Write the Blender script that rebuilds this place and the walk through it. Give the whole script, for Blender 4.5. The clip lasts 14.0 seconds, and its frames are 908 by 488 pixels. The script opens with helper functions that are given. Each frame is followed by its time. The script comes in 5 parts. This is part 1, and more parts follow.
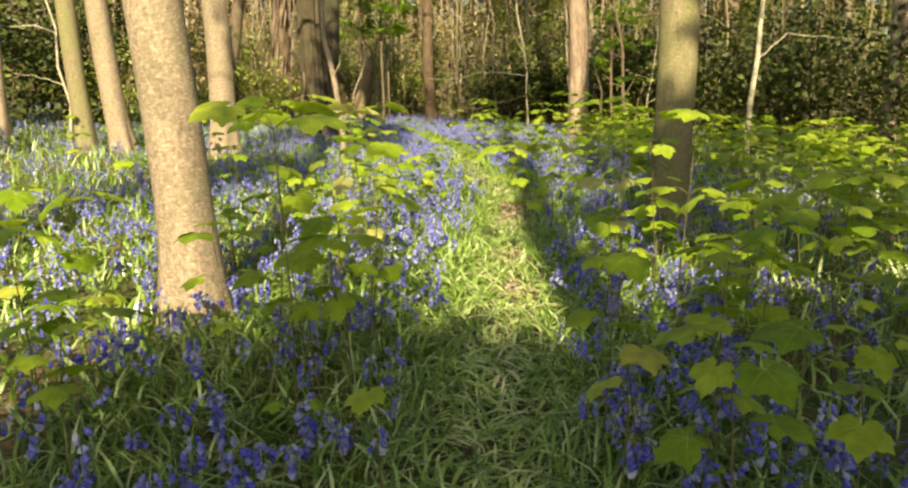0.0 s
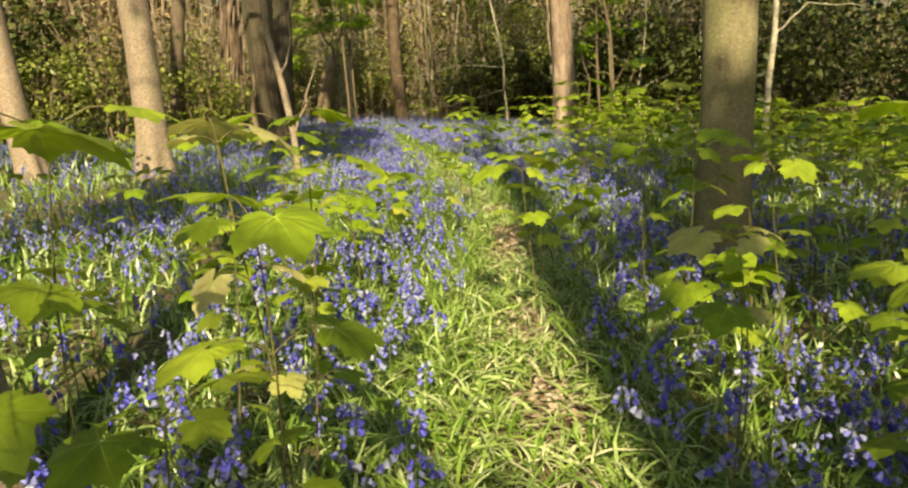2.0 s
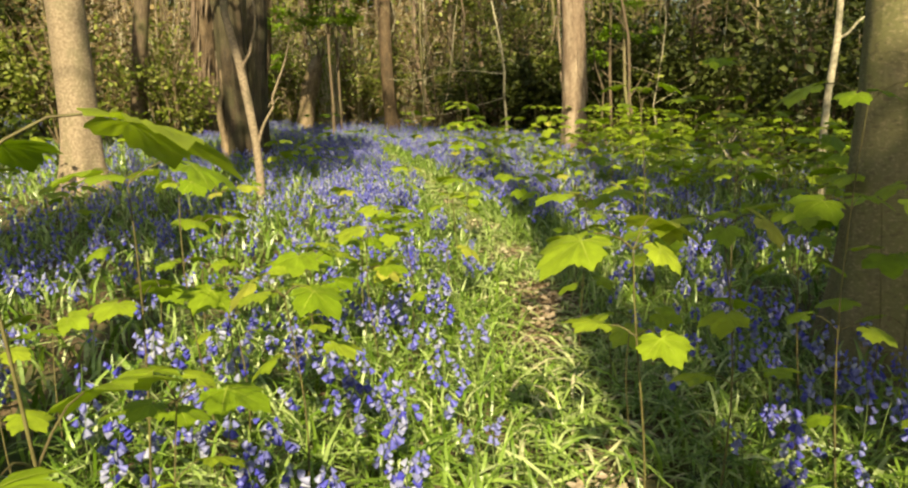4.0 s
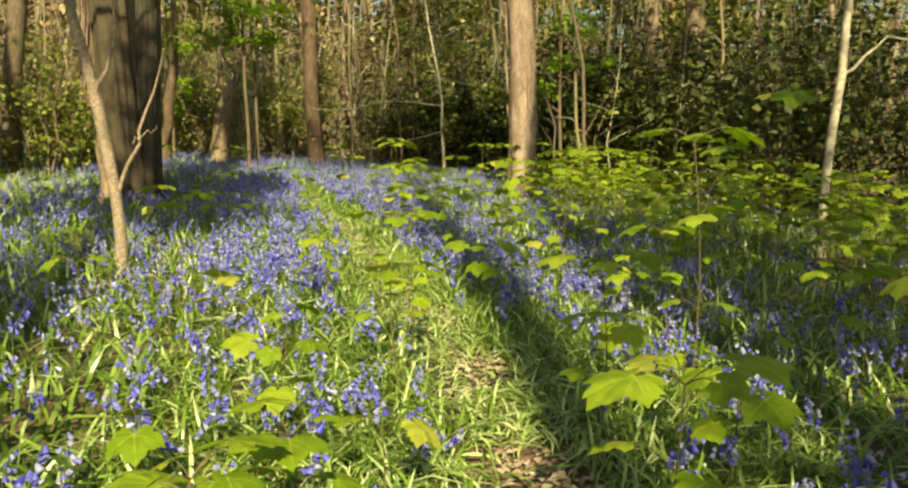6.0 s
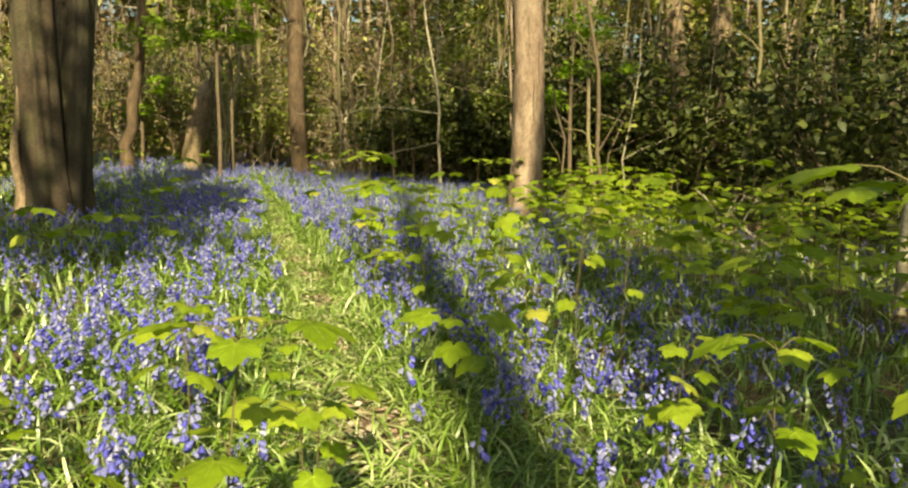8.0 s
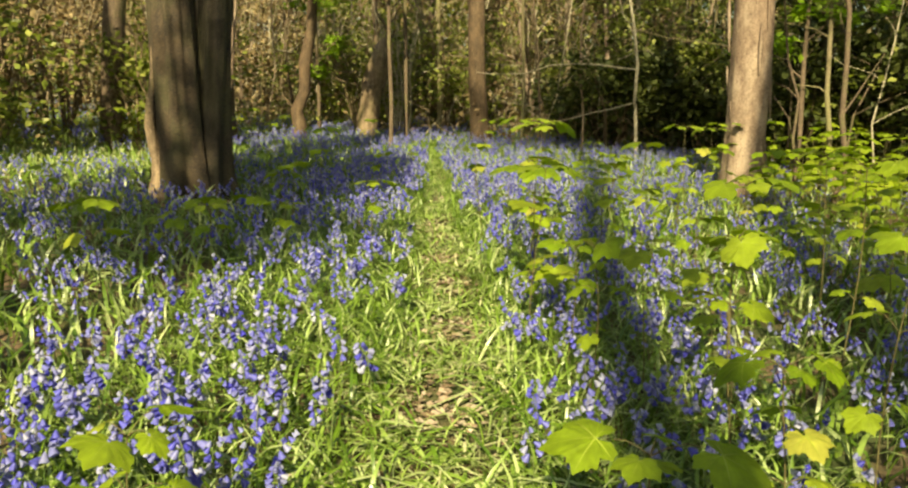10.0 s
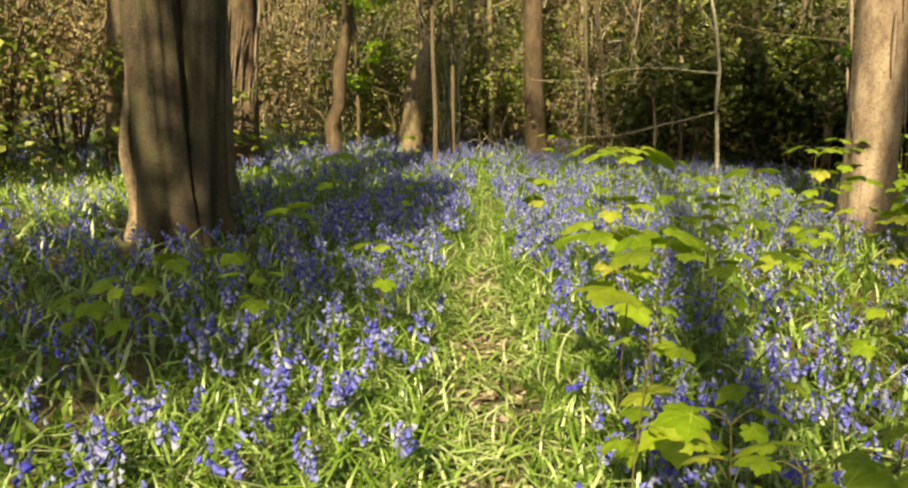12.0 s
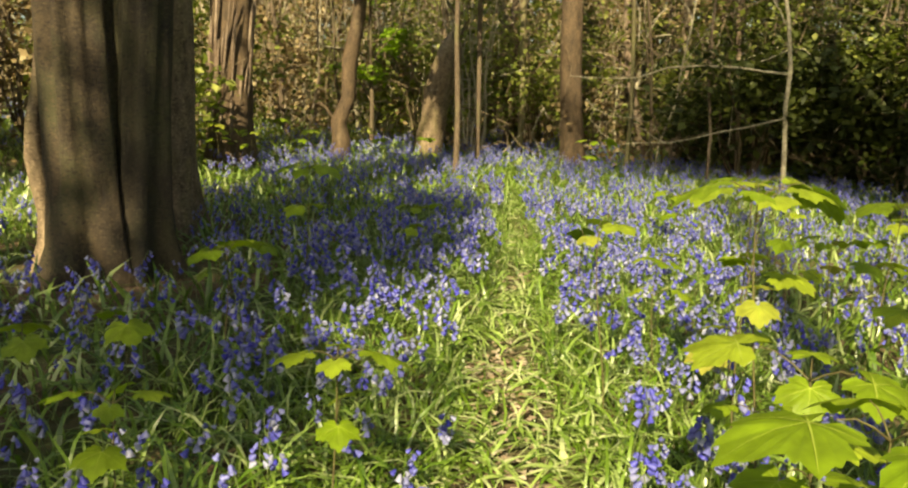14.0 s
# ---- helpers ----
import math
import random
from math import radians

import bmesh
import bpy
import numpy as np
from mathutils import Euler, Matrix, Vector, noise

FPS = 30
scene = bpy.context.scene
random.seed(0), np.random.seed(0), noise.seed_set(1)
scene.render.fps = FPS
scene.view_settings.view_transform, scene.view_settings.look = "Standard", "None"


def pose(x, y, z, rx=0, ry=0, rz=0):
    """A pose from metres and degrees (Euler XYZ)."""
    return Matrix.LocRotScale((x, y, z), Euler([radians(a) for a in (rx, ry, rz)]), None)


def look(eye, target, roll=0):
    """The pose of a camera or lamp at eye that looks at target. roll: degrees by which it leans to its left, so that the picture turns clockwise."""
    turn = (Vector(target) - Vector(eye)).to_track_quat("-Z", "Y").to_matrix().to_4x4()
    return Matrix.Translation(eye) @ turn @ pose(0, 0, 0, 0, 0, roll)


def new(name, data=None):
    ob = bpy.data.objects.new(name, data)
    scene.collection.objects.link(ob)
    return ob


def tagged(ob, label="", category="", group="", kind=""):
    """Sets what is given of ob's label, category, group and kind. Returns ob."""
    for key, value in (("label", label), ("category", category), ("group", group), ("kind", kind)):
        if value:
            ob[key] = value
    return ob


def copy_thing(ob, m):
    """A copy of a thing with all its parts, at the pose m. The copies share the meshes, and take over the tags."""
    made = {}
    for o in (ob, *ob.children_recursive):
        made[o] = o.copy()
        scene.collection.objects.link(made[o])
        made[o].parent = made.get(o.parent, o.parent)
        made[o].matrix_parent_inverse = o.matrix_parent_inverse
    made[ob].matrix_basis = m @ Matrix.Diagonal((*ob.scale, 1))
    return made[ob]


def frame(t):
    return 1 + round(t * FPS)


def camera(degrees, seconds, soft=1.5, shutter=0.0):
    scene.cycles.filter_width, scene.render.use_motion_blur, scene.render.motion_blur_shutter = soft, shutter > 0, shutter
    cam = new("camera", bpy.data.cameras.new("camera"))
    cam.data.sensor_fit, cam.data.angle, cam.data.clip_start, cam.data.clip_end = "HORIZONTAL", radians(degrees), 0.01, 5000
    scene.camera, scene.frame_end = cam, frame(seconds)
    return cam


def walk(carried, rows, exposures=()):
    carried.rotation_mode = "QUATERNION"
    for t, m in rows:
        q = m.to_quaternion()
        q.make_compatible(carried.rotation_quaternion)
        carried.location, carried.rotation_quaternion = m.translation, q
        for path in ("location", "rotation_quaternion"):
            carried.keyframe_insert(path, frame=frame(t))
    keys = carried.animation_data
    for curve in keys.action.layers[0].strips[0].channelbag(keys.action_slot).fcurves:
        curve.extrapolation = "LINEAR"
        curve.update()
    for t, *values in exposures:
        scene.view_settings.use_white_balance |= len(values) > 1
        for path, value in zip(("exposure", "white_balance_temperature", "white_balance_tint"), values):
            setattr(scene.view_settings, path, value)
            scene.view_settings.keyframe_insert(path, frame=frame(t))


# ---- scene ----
cam = camera(60.0, 14.0, soft=2.3)
PATH = [
    (0, (1.113, 0.161, 1.532), (0.967, 2.117, 1.141), -1.0),
    (0.5, (1.023, 0.749, 1.546), (0.869, 2.700, 1.132), -1.7),
    (1, (0.983, 1.387, 1.560), (0.802, 3.334, 1.141), -0.7),
    (1.5, (0.888, 1.992, 1.533), (0.688, 3.940, 1.126), -2.4),
    (2, (0.909, 2.568, 1.505), (0.817, 4.525, 1.104), -3.7),
    (2.5, (0.999, 3.124, 1.506), (0.922, 5.084, 1.117), -3.2),
    (5, (0.454, 6.222, 1.416), (0.436, 8.186, 1.040), -0.6),
    (5.5, (0.523, 6.828, 1.464), (0.542, 8.796, 1.110), 0.1),
    (6, (0.550, 7.411, 1.500), (0.676, 9.383, 1.189), -0.6),
    (6.5, (0.652, 7.958, 1.493), (0.825, 9.932, 1.218), -0.2),
    (7, (0.742, 8.515, 1.475), (0.909, 10.490, 1.211), 0.5),
    (7.5, (0.809, 9.060, 1.494), (0.981, 11.034, 1.222), 0.0),
    (8, (0.910, 9.588, 1.509), (1.027, 11.564, 1.221), 0.8),
    (8.5, (0.973, 10.131, 1.463), (0.892, 12.106, 1.161), 0.7),
    (11, (1.033, 12.704, 1.540), (0.545, 14.596, 1.114), 0.2),
    (11.5, (0.911, 13.217, 1.527), (0.338, 15.091, 1.125), 0.4),
    (12, (0.690, 13.760, 1.565), (0.185, 15.659, 1.195), -0.9),
    (12.5, (0.583, 14.247, 1.546), (0.130, 16.164, 1.200), -0.7),
    (13, (0.476, 14.709, 1.555), (-0.066, 16.602, 1.203), 0.8),
    (13.5, (0.301, 15.218, 1.566), (-0.268, 17.099, 1.193), 0.8),
    (14, (0.179, 15.716, 1.539), (-0.378, 17.600, 1.162), 0.7),
]
walk(cam, [(t, look(eye, target, roll)) for t, eye, target, roll in PATH], [(0.0, 1.42, 7700, -1), (0.5, 1.3, 7700, 0), (1.0, 1.14, 7700, 0), (2.7, 1.07, 7700, 0), (5.0, 1.05, 8000, -7), (8.0, 1.12, 8050, -6), (11.0, 1.06, 8100, -5), (14.0, 1.09, 8100, -3)])

# ---- light: sun behind the walker, clear spring sky ----
SUN_ELEVATION = radians(36.0)
SUN_TURN = radians(-2.5)
world = bpy.data.worlds.new("sky")
scene.world = world
world.use_nodes = True
wn = world.node_tree.nodes
sky = wn.new("ShaderNodeTexSky")
sky.sky_type = "NISHITA"
sky.sun_disc = False
sky.sun_elevation = SUN_ELEVATION
sky.sun_rotation = radians(180.0) + SUN_TURN
sky.dust_density = 2.0
wn["Background"].inputs["Strength"].default_value = 0.062
world.node_tree.links.new(sky.outputs["Color"], wn["Background"].inputs["Color"])

sun_data = bpy.data.lights.new("sun", "SUN")
sun_data.energy = 4.9
sun_data.angle = radians(0.6)
sun_data.color = (1.0, 0.88, 0.66)
sun = new("sun", sun_data)
sun.matrix_world = look((0, -30, 30 * math.tan(SUN_ELEVATION)), (30 * math.tan(SUN_TURN), 0, 0))


# ---- materials ----
def nodes_of(name):
    m = bpy.data.materials.new(name)
    m.use_nodes = True
    nt = m.node_tree
    return m, nt, nt.nodes["Principled BSDF"]


def ramp(nt, fac, stops):
    r = nt.nodes.new("ShaderNodeValToRGB")
    e = r.color_ramp.elements
    while len(e) < len(stops):
        e.new(0.5)
    for k, (p, c) in enumerate(stops):
        e[k].position = p
        e[k].color = (*c, 1)
    nt.links.new(fac, r.inputs["Fac"])
    return r.outputs["Color"]


def noise_tex(nt, scale, detail=4.0, stretch=(1, 1, 1), rough=0.6):
    tc = nt.nodes.new("ShaderNodeNewGeometry")
    mp = nt.nodes.new("ShaderNodeMapping")
    mp.inputs["Scale"].default_value = stretch
    nt.links.new(tc.outputs["Position"], mp.inputs["Vector"])
    n = nt.nodes.new("ShaderNodeTexNoise")
    n.inputs["Scale"].default_value = scale
    n.inputs["Detail"].default_value = detail
    n.inputs["Roughness"].default_value = rough
    nt.links.new(mp.outputs["Vector"], n.inputs["Vector"])
    return n.outputs["Fac"]


def mixed(nt, fac, a, b, mode="MIX"):
    m = nt.nodes.new("ShaderNodeMix")
    m.data_type, m.blend_type = "RGBA", mode
    for s, v in ((m.inputs[0], fac), (m.inputs[6], a), (m.inputs[7], b)):
        if isinstance(v, (int, float)):
            s.default_value = v
        elif isinstance(v, tuple):
            s.default_value = (*v, 1)
        else:
            nt.links.new(v, s)
    return m.outputs[2]


def bump(nt, bsdf, height, strength, distance):
    b = nt.nodes.new("ShaderNodeBump")
    b.inputs["Strength"].default_value = strength
    b.inputs["Distance"].default_value = distance
    nt.links.new(height, b.inputs["Height"])
    nt.links.new(b.outputs["Normal"], bsdf.inputs["Normal"])


def leaf_material(name, stops, per_object=False, clear=0.35, rough=0.45, tint=(1.0, 1.15, 0.5), spots=18.0, spec=0.4):
    """Thin leaves and petals: gloss above, light let through."""
    m, nt, p = nodes_of(name)
    if per_object:
        rnd = nt.nodes.new("ShaderNodeObjectInfo").outputs["Random"]
    else:
        rnd = nt.nodes.new("ShaderNodeNewGeometry").outputs["Random Per Island"]
    col = ramp(nt, rnd, stops)
    blot = noise_tex(nt, spots, 3.0)
    shade = ramp(nt, blot, [(0.3, (0.72, 0.72, 0.72)), (0.7, (1.12, 1.12, 1.08))])
    col = mixed(nt, 1.0, col, shade, "MULTIPLY")
    nt.links.new(col, p.inputs["Base Color"])
    p.inputs["Roughness"].default_value = rough
    p.inputs["Specular IOR Level"].default_value = spec
    bump(nt, p, noise_tex(nt, 160.0, 3.0), 0.35, 0.002)
    t = nt.nodes.new("ShaderNodeBsdfTranslucent")
    nt.links.new(mixed(nt, 1.0, col, tint, "MULTIPLY"), t.inputs["Color"])
    mx = nt.nodes.new("ShaderNodeMixShader")
    mx.inputs[0].default_value = clear
    nt.links.new(p.outputs[0], mx.inputs[1])
    nt.links.new(t.outputs[0], mx.inputs[2])
    nt.links.new(mx.outputs[0], nt.nodes["Material Output"].inputs["Surface"])
    return m


def bark_material(name, light, dark, moss, grain=30.0, stretch=(1, 1, 0.25), depth=0.012, moss_at=0.62):
    m, nt, p = nodes_of(name)
    a = noise_tex(nt, grain, 6.0, stretch, 0.7)
    b = noise_tex(nt, 3.5, 4.0, (1, 1, 0.5))
    col = ramp(nt, a, [(0.33, dark), (0.66, light)])
    patch = ramp(nt, b, [(moss_at - 0.12, (0, 0, 0)), (moss_at + 0.1, (1, 1, 1))])
    col = mixed(nt, patch, col, moss)
    pale = ramp(nt, noise_tex(nt, 38.0, 2.0, (1, 1, 1.6)), [(0.54, (0, 0, 0)), (0.68, (0.8, 0.8, 0.8))])
    col = mixed(nt, pale, col, tuple(min(1.0, c * 1.25) for c in light))
    fleck = ramp(nt, noise_tex(nt, 26.0, 3.0, (1, 1, 2.2)), [(0.55, (0, 0, 0)), (0.66, (0.78, 0.78, 0.78))])
    col = mixed(nt, fleck, col, tuple(c * 0.9 for c in dark))
    nt.links.new(col, p.inputs["Base Color"])
    p.inputs["Roughness"].default_value = 0.85
    bump(nt, p, a, 0.7, depth)
    return m


def plain_material(name, a, b, scale=12.0, rough=0.8, depth=0.006):
    m, nt, p = nodes_of(name)
    n = noise_tex(nt, scale, 6.0)
    nt.links.new(ramp(nt, n, [(0.35, a), (0.65, b)]), p.inputs["Base Color"])
    p.inputs["Roughness"].default_value = rough
    bump(nt, p, noise_tex(nt, scale * 4, 4.0), 0.6, depth)
    return m


def ground_material():
    m, nt, p = nodes_of("woodland_floor")
    a, b, c = noise_tex(nt, 1.3, 5.0), noise_tex(nt, 26.0, 6.0), noise_tex(nt, 90.0, 3.0)
    soil = ramp(nt, b, [(0.3, (0.05, 0.032, 0.018)), (0.5, (0.12, 0.078, 0.045)), (0.72, (0.24, 0.16, 0.095))])
    litter = ramp(nt, c, [(0.5, (0.16, 0.1, 0.06)), (0.75, (0.34, 0.23, 0.13))])
    col = mixed(nt, ramp(nt, b, [(0.45, (0, 0, 0)), (0.6, (1, 1, 1))]), soil, litter)
    green = mixed(nt, ramp(nt, a, [(0.42, (0, 0, 0)), (0.6, (1, 1, 1))]), col, (0.06, 0.085, 0.02))
    nt.links.new(green, p.inputs["Base Color"])
    p.inputs["Roughness"].default_value = 0.95
    bump(nt, p, b, 0.8, 0.03)
    return m


GROUND = ground_material()
BLADE = leaf_material("strap_leaf", [(0.0, (0.07, 0.14, 0.012)), (0.4, (0.17, 0.27, 0.03)), (0.72, (0.3, 0.42, 0.1)), (1.0, (0.55, 0.61, 0.32))], clear=0.26, rough=0.35, spec=0.85)
STRAW = leaf_material("trodden_leaf", [(0.0, (0.13, 0.24, 0.02)), (0.4, (0.31, 0.42, 0.1)), (0.8, (0.53, 0.6, 0.29)), (1.0, (0.64, 0.56, 0.4))], clear=0.18, rough=0.36, spec=0.85)
BELL = leaf_material("bluebell_petal", [(0.0, (0.065, 0.06, 0.6)), (0.4, (0.145, 0.147, 0.6)), (0.7, (0.26, 0.268, 0.59)), (0.9, (0.37, 0.378, 0.61)), (1.0, (0.46, 0.468, 0.66))], clear=0.25, rough=0.55, tint=(0.9, 0.9, 1.1), spots=60.0, spec=0.8)
STALK = leaf_material("flower_stalk", [(0.0, (0.1, 0.17, 0.04)), (1.0, (0.2, 0.24, 0.1))], clear=0.05)
SYCAMORE = leaf_material("sapling_leaf", [(0.0, (0.2, 0.3, 0.02)), (0.5, (0.3, 0.4, 0.035)), (0.93, (0.38, 0.46, 0.05)), (1.0, (0.5, 0.47, 0.1))], per_object=True, clear=0.45, rough=0.42, tint=(1.0, 1.1, 0.5))
SYCAMORE_MANY = leaf_material("undergrowth_leaf", [(0.0, (0.2, 0.3, 0.02)), (0.5, (0.3, 0.4, 0.035)), (1.0, (0.38, 0.46, 0.05))], clear=0.45, rough=0.42, tint=(1.0, 1.1, 0.5))
PALE_SYCAMORE = leaf_material("pale_sapling_leaf", [(0.0, (0.44, 0.45, 0.13)), (1.0, (0.58, 0.52, 0.24))], per_object=True, clear=0.4, rough=0.42, tint=(1.0, 1.0, 0.6))
VEIN = leaf_material("leaf_vein", [(0.0, (0.34, 0.43, 0.05)), (1.0, (0.4, 0.47, 0.08))], clear=0.2)
SHOOT = plain_material("sapling_stem", (0.085, 0.062, 0.028), (0.15, 0.135, 0.05), 40.0, 0.6, 0.002)
HAZEL = leaf_material("shrub_leaf", [(0.0, (0.09, 0.12, 0.02)), (0.5, (0.2, 0.235, 0.045)), (1.0, (0.38, 0.39, 0.11))], clear=0.35, spots=4.0)
SPRAY = leaf_material("young_leaf", [(0.0, (0.16, 0.27, 0.02)), (1.0, (0.3, 0.42, 0.05))], clear=0.4, spots=8.0)
HOLLY = leaf_material("evergreen_leaf", [(0.0, (0.035, 0.047, 0.012)), (0.6, (0.068, 0.083, 0.022)), (1.0, (0.11, 0.125, 0.037))], clear=0.1, rough=0.5, spots=4.0, spec=0.25)
DEAD = leaf_material("dry_leaf", [(0.0, (0.14, 0.09, 0.042)), (0.6, (0.28, 0.2, 0.1)), (1.0, (0.45, 0.35, 0.2))], clear=0.15, rough=0.7, tint=(1, 0.9, 0.6), spots=4.0)
LITTER = leaf_material("bleached_litter", [(0.0, (0.26, 0.17, 0.11)), (0.5, (0.45, 0.34, 0.25)), (1.0, (0.63, 0.52, 0.43))], clear=0.1, rough=0.7, tint=(1, 0.9, 0.6), spots=20.0)
PALE_BARK = bark_material("pale_smooth_bark", (0.35, 0.27, 0.2), (0.15, 0.105, 0.073), (0.18, 0.153, 0.095), 34.0, (1, 1, 0.7), 0.008)
GREY_BARK = bark_material("grey_brown_bark", (0.3, 0.215, 0.14), (0.055, 0.036, 0.022), (0.16, 0.135, 0.055), 13.0, (1, 1, 0.34), 0.03)
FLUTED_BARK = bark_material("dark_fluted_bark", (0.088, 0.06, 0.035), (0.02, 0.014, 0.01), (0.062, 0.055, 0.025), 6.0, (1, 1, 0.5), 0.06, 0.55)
GREEN_BARK = bark_material("algae_green_bark", (0.25, 0.2, 0.12), (0.12, 0.095, 0.055), (0.17, 0.158, 0.068), moss_at=0.5)
# fluted bark with the rear stem's shade put into its colour
SHADED_BARK = bark_material("shaded_fluted_bark", (0.065, 0.048, 0.03), (0.014, 0.011, 0.008), (0.05, 0.046, 0.02), 9.0, (1, 1, 0.25), 0.05, 0.55)
RED_BARK = bark_material("reddish_fibrous_bark", (0.28, 0.2, 0.148), (0.1, 0.062, 0.044), (0.4, 0.31, 0.235), 10.0, (1, 1, 0.42), 0.03, 0.6)
BROWN_BARK = bark_material("brown_bark", (0.14, 0.09, 0.052), (0.04, 0.026, 0.017), (0.22, 0.16, 0.1), 10.0, (1, 1, 0.42), 0.03, 0.68)
DARK_BARK = bark_material("dark_bark", (0.17, 0.12, 0.08), (0.06, 0.04, 0.028), (0.12, 0.12, 0.045))
TWIG = plain_material("twig_bark", (0.1, 0.07, 0.042), (0.24, 0.18, 0.11), 14.0, 0.8, 0.003)
PALE_TWIG = plain_material("pale_twig_bark", (0.26, 0.22, 0.16), (0.5, 0.44, 0.33), 18.0, 0.75, 0.003)
WOOD = plain_material("cut_wood", (0.4, 0.3, 0.18), (0.62, 0.5, 0.33), 30.0, 0.7, 0.003)

# ---- mesh tools ----
rng = np.random.default_rng(7)


def make_mesh(name, chunks, smooth=True):
    """chunks: (verts n x 3, faces m x k, material). One mesh with the chunks' materials."""
    mesh = bpy.data.meshes.new(name)
    mats, vs, loops, starts, totals, slots = [], [], [], [], [], []
    nv = nl = 0
    for v, f, mat in chunks:
        if len(f) == 0:
            continue
        if mat not in mats:
            mats.append(mat)
        f = np.asarray(f, np.int32)
        vs.append(np.asarray(v, np.float32))
        loops.append((f + nv).ravel())
        starts.append(nl + np.arange(len(f), dtype=np.int32) * f.shape[1])
        totals.append(np.full(len(f), f.shape[1], np.int32))
        slots.append(np.full(len(f), mats.index(mat), np.int32))
        nv += len(v)
        nl += f.size
    vs, loops, starts, totals, slots = (np.concatenate(a) for a in (vs, loops, starts, totals, slots))
    mesh.vertices.add(len(vs))
    mesh.vertices.foreach_set("co", vs.ravel())
    mesh.loops.add(len(loops))
    mesh.loops.foreach_set("vertex_index", loops.astype(np.int32))
    mesh.polygons.add(len(starts))
    mesh.polygons.foreach_set("loop_start", starts.astype(np.int32))
    mesh.polygons.foreach_set("material_index", slots)
    mesh.polygons.foreach_set("use_smooth", np.full(len(starts), smooth))
    for m in mats:
        mesh.materials.append(m)
    mesh.update(calc_edges=True)
    mesh.validate()
    return mesh


def part(name, mesh, parent=None, label="", m=None):
    ob = new(name, mesh)
    if parent is not None:
        ob.parent = parent
    if m is not None:
        ob.matrix_basis = m
    if label:
        tagged(ob, label)
    return ob


def tube(points, radii, sides=6, cap=False):
    """A tapered tube along points. Verts and quads."""
    pts = np.asarray(points, float)
    n = len(pts)
    radii = np.broadcast_to(np.asarray(radii, float), (n,))
    d = np.gradient(pts, axis=0)
    d /= np.linalg.norm(d, axis=1, keepdims=True) + 1e-9
    ref = np.where(np.abs(d[:, 2:3]) < 0.8, np.array([[0, 0, 1.0]]), np.array([[1.0, 0, 0]]))
    if np.abs(d[:, 2]).min() < 0.8 and np.abs(d[:, 2]).max() >= 0.8:
        ref = np.tile(np.array([[0.31, 0.95, 0.05]]), (n, 1))
    u = np.cross(d, ref)
    u /= np.linalg.norm(u, axis=1, keepdims=True) + 1e-9
    w = np.cross(d, u)
    a = np.arange(sides) * 2 * np.pi / sides
    v = pts[:, None] + radii[:, None, None] * (np.cos(a)[None, :, None] * u[:, None] + np.sin(a)[None, :, None] * w[:, None])
    i, j = np.meshgrid(np.arange(n - 1), np.arange(sides), indexing="ij")
    k = (j + 1) % sides
    f = np.stack([i * sides + j, i * sides + k, (i + 1) * sides + k, (i + 1) * sides + j], -1).reshape(-1, 4)
    return v.reshape(-1, 3), f


def joined(pieces):
    """Several (verts, faces) of one face size as one."""
    vs, fs, n = [], [], 0
    for v, f in pieces:
        vs.append(v)
        fs.append(np.asarray(f) + n)
        n += len(v)
    return np.concatenate(vs), np.concatenate(fs)


def spread(template, places, turn, scale, tilt=None, tilt_way=None):
    """The template at many places, turned about z, scaled, and leaned over."""
    v, f = template
    k = len(places)
    scale = np.asarray(scale, float)
    if scale.ndim == 1:
        scale = np.stack([scale] * 3, -1)
    w = v[None] * scale[:, None]
    c, s = np.cos(turn)[:, None], np.sin(turn)[:, None]
    x, y, z = w[..., 0] * c - w[..., 1] * s, w[..., 0] * s + w[..., 1] * c, w[..., 2]
    if tilt is not None:
        cx, cy = np.cos(tilt_way)[:, None], np.sin(tilt_way)[:, None]
        a, b = x * cx + y * cy, -x * cy + y * cx
        ct, st = np.cos(tilt)[:, None], np.sin(tilt)[:, None]
        a, z = a * ct + z * st, z * ct - a * st
        x, y = a * cx - b * cy, a * cy + b * cx
    out = np.stack([x, y, z], -1) + places[:, None]
    faces = f[None] + (np.arange(k) * len(v))[:, None, None]
    return out.reshape(-1, 3), faces.reshape(-1, f.shape[1])


def lattice(x, y, seed):
    """Smooth value noise in the plane, 0 to 1."""
    xi, yi = np.floor(x).astype(np.int64), np.floor(y).astype(np.int64)
    fx, fy = x - xi, y - yi
    fx, fy = fx * fx * (3 - 2 * fx), fy * fy * (3 - 2 * fy)

    def h(a, b):
        q = np.sin(a * 127.1 + b * 311.7 + seed * 74.7) * 43758.5453
        return q - np.floor(q)
    return (h(xi, yi) * (1 - fx) + h(xi + 1, yi) * fx) * (1 - fy) + (h(xi, yi + 1) * (1 - fx) + h(xi + 1, yi + 1) * fx) * fy


def ground_z(x, y):
    x, y = np.asarray(x, float), np.asarray(y, float)
    near = np.clip(1 - (np.hypot(x, y - 12) - 30) / 40, 0, 1)
    return -0.06 * np.clip(x, -20, 20) * near + 0.05 * (lattice(x * 0.9, y * 0.9, 3) - 0.5) * near


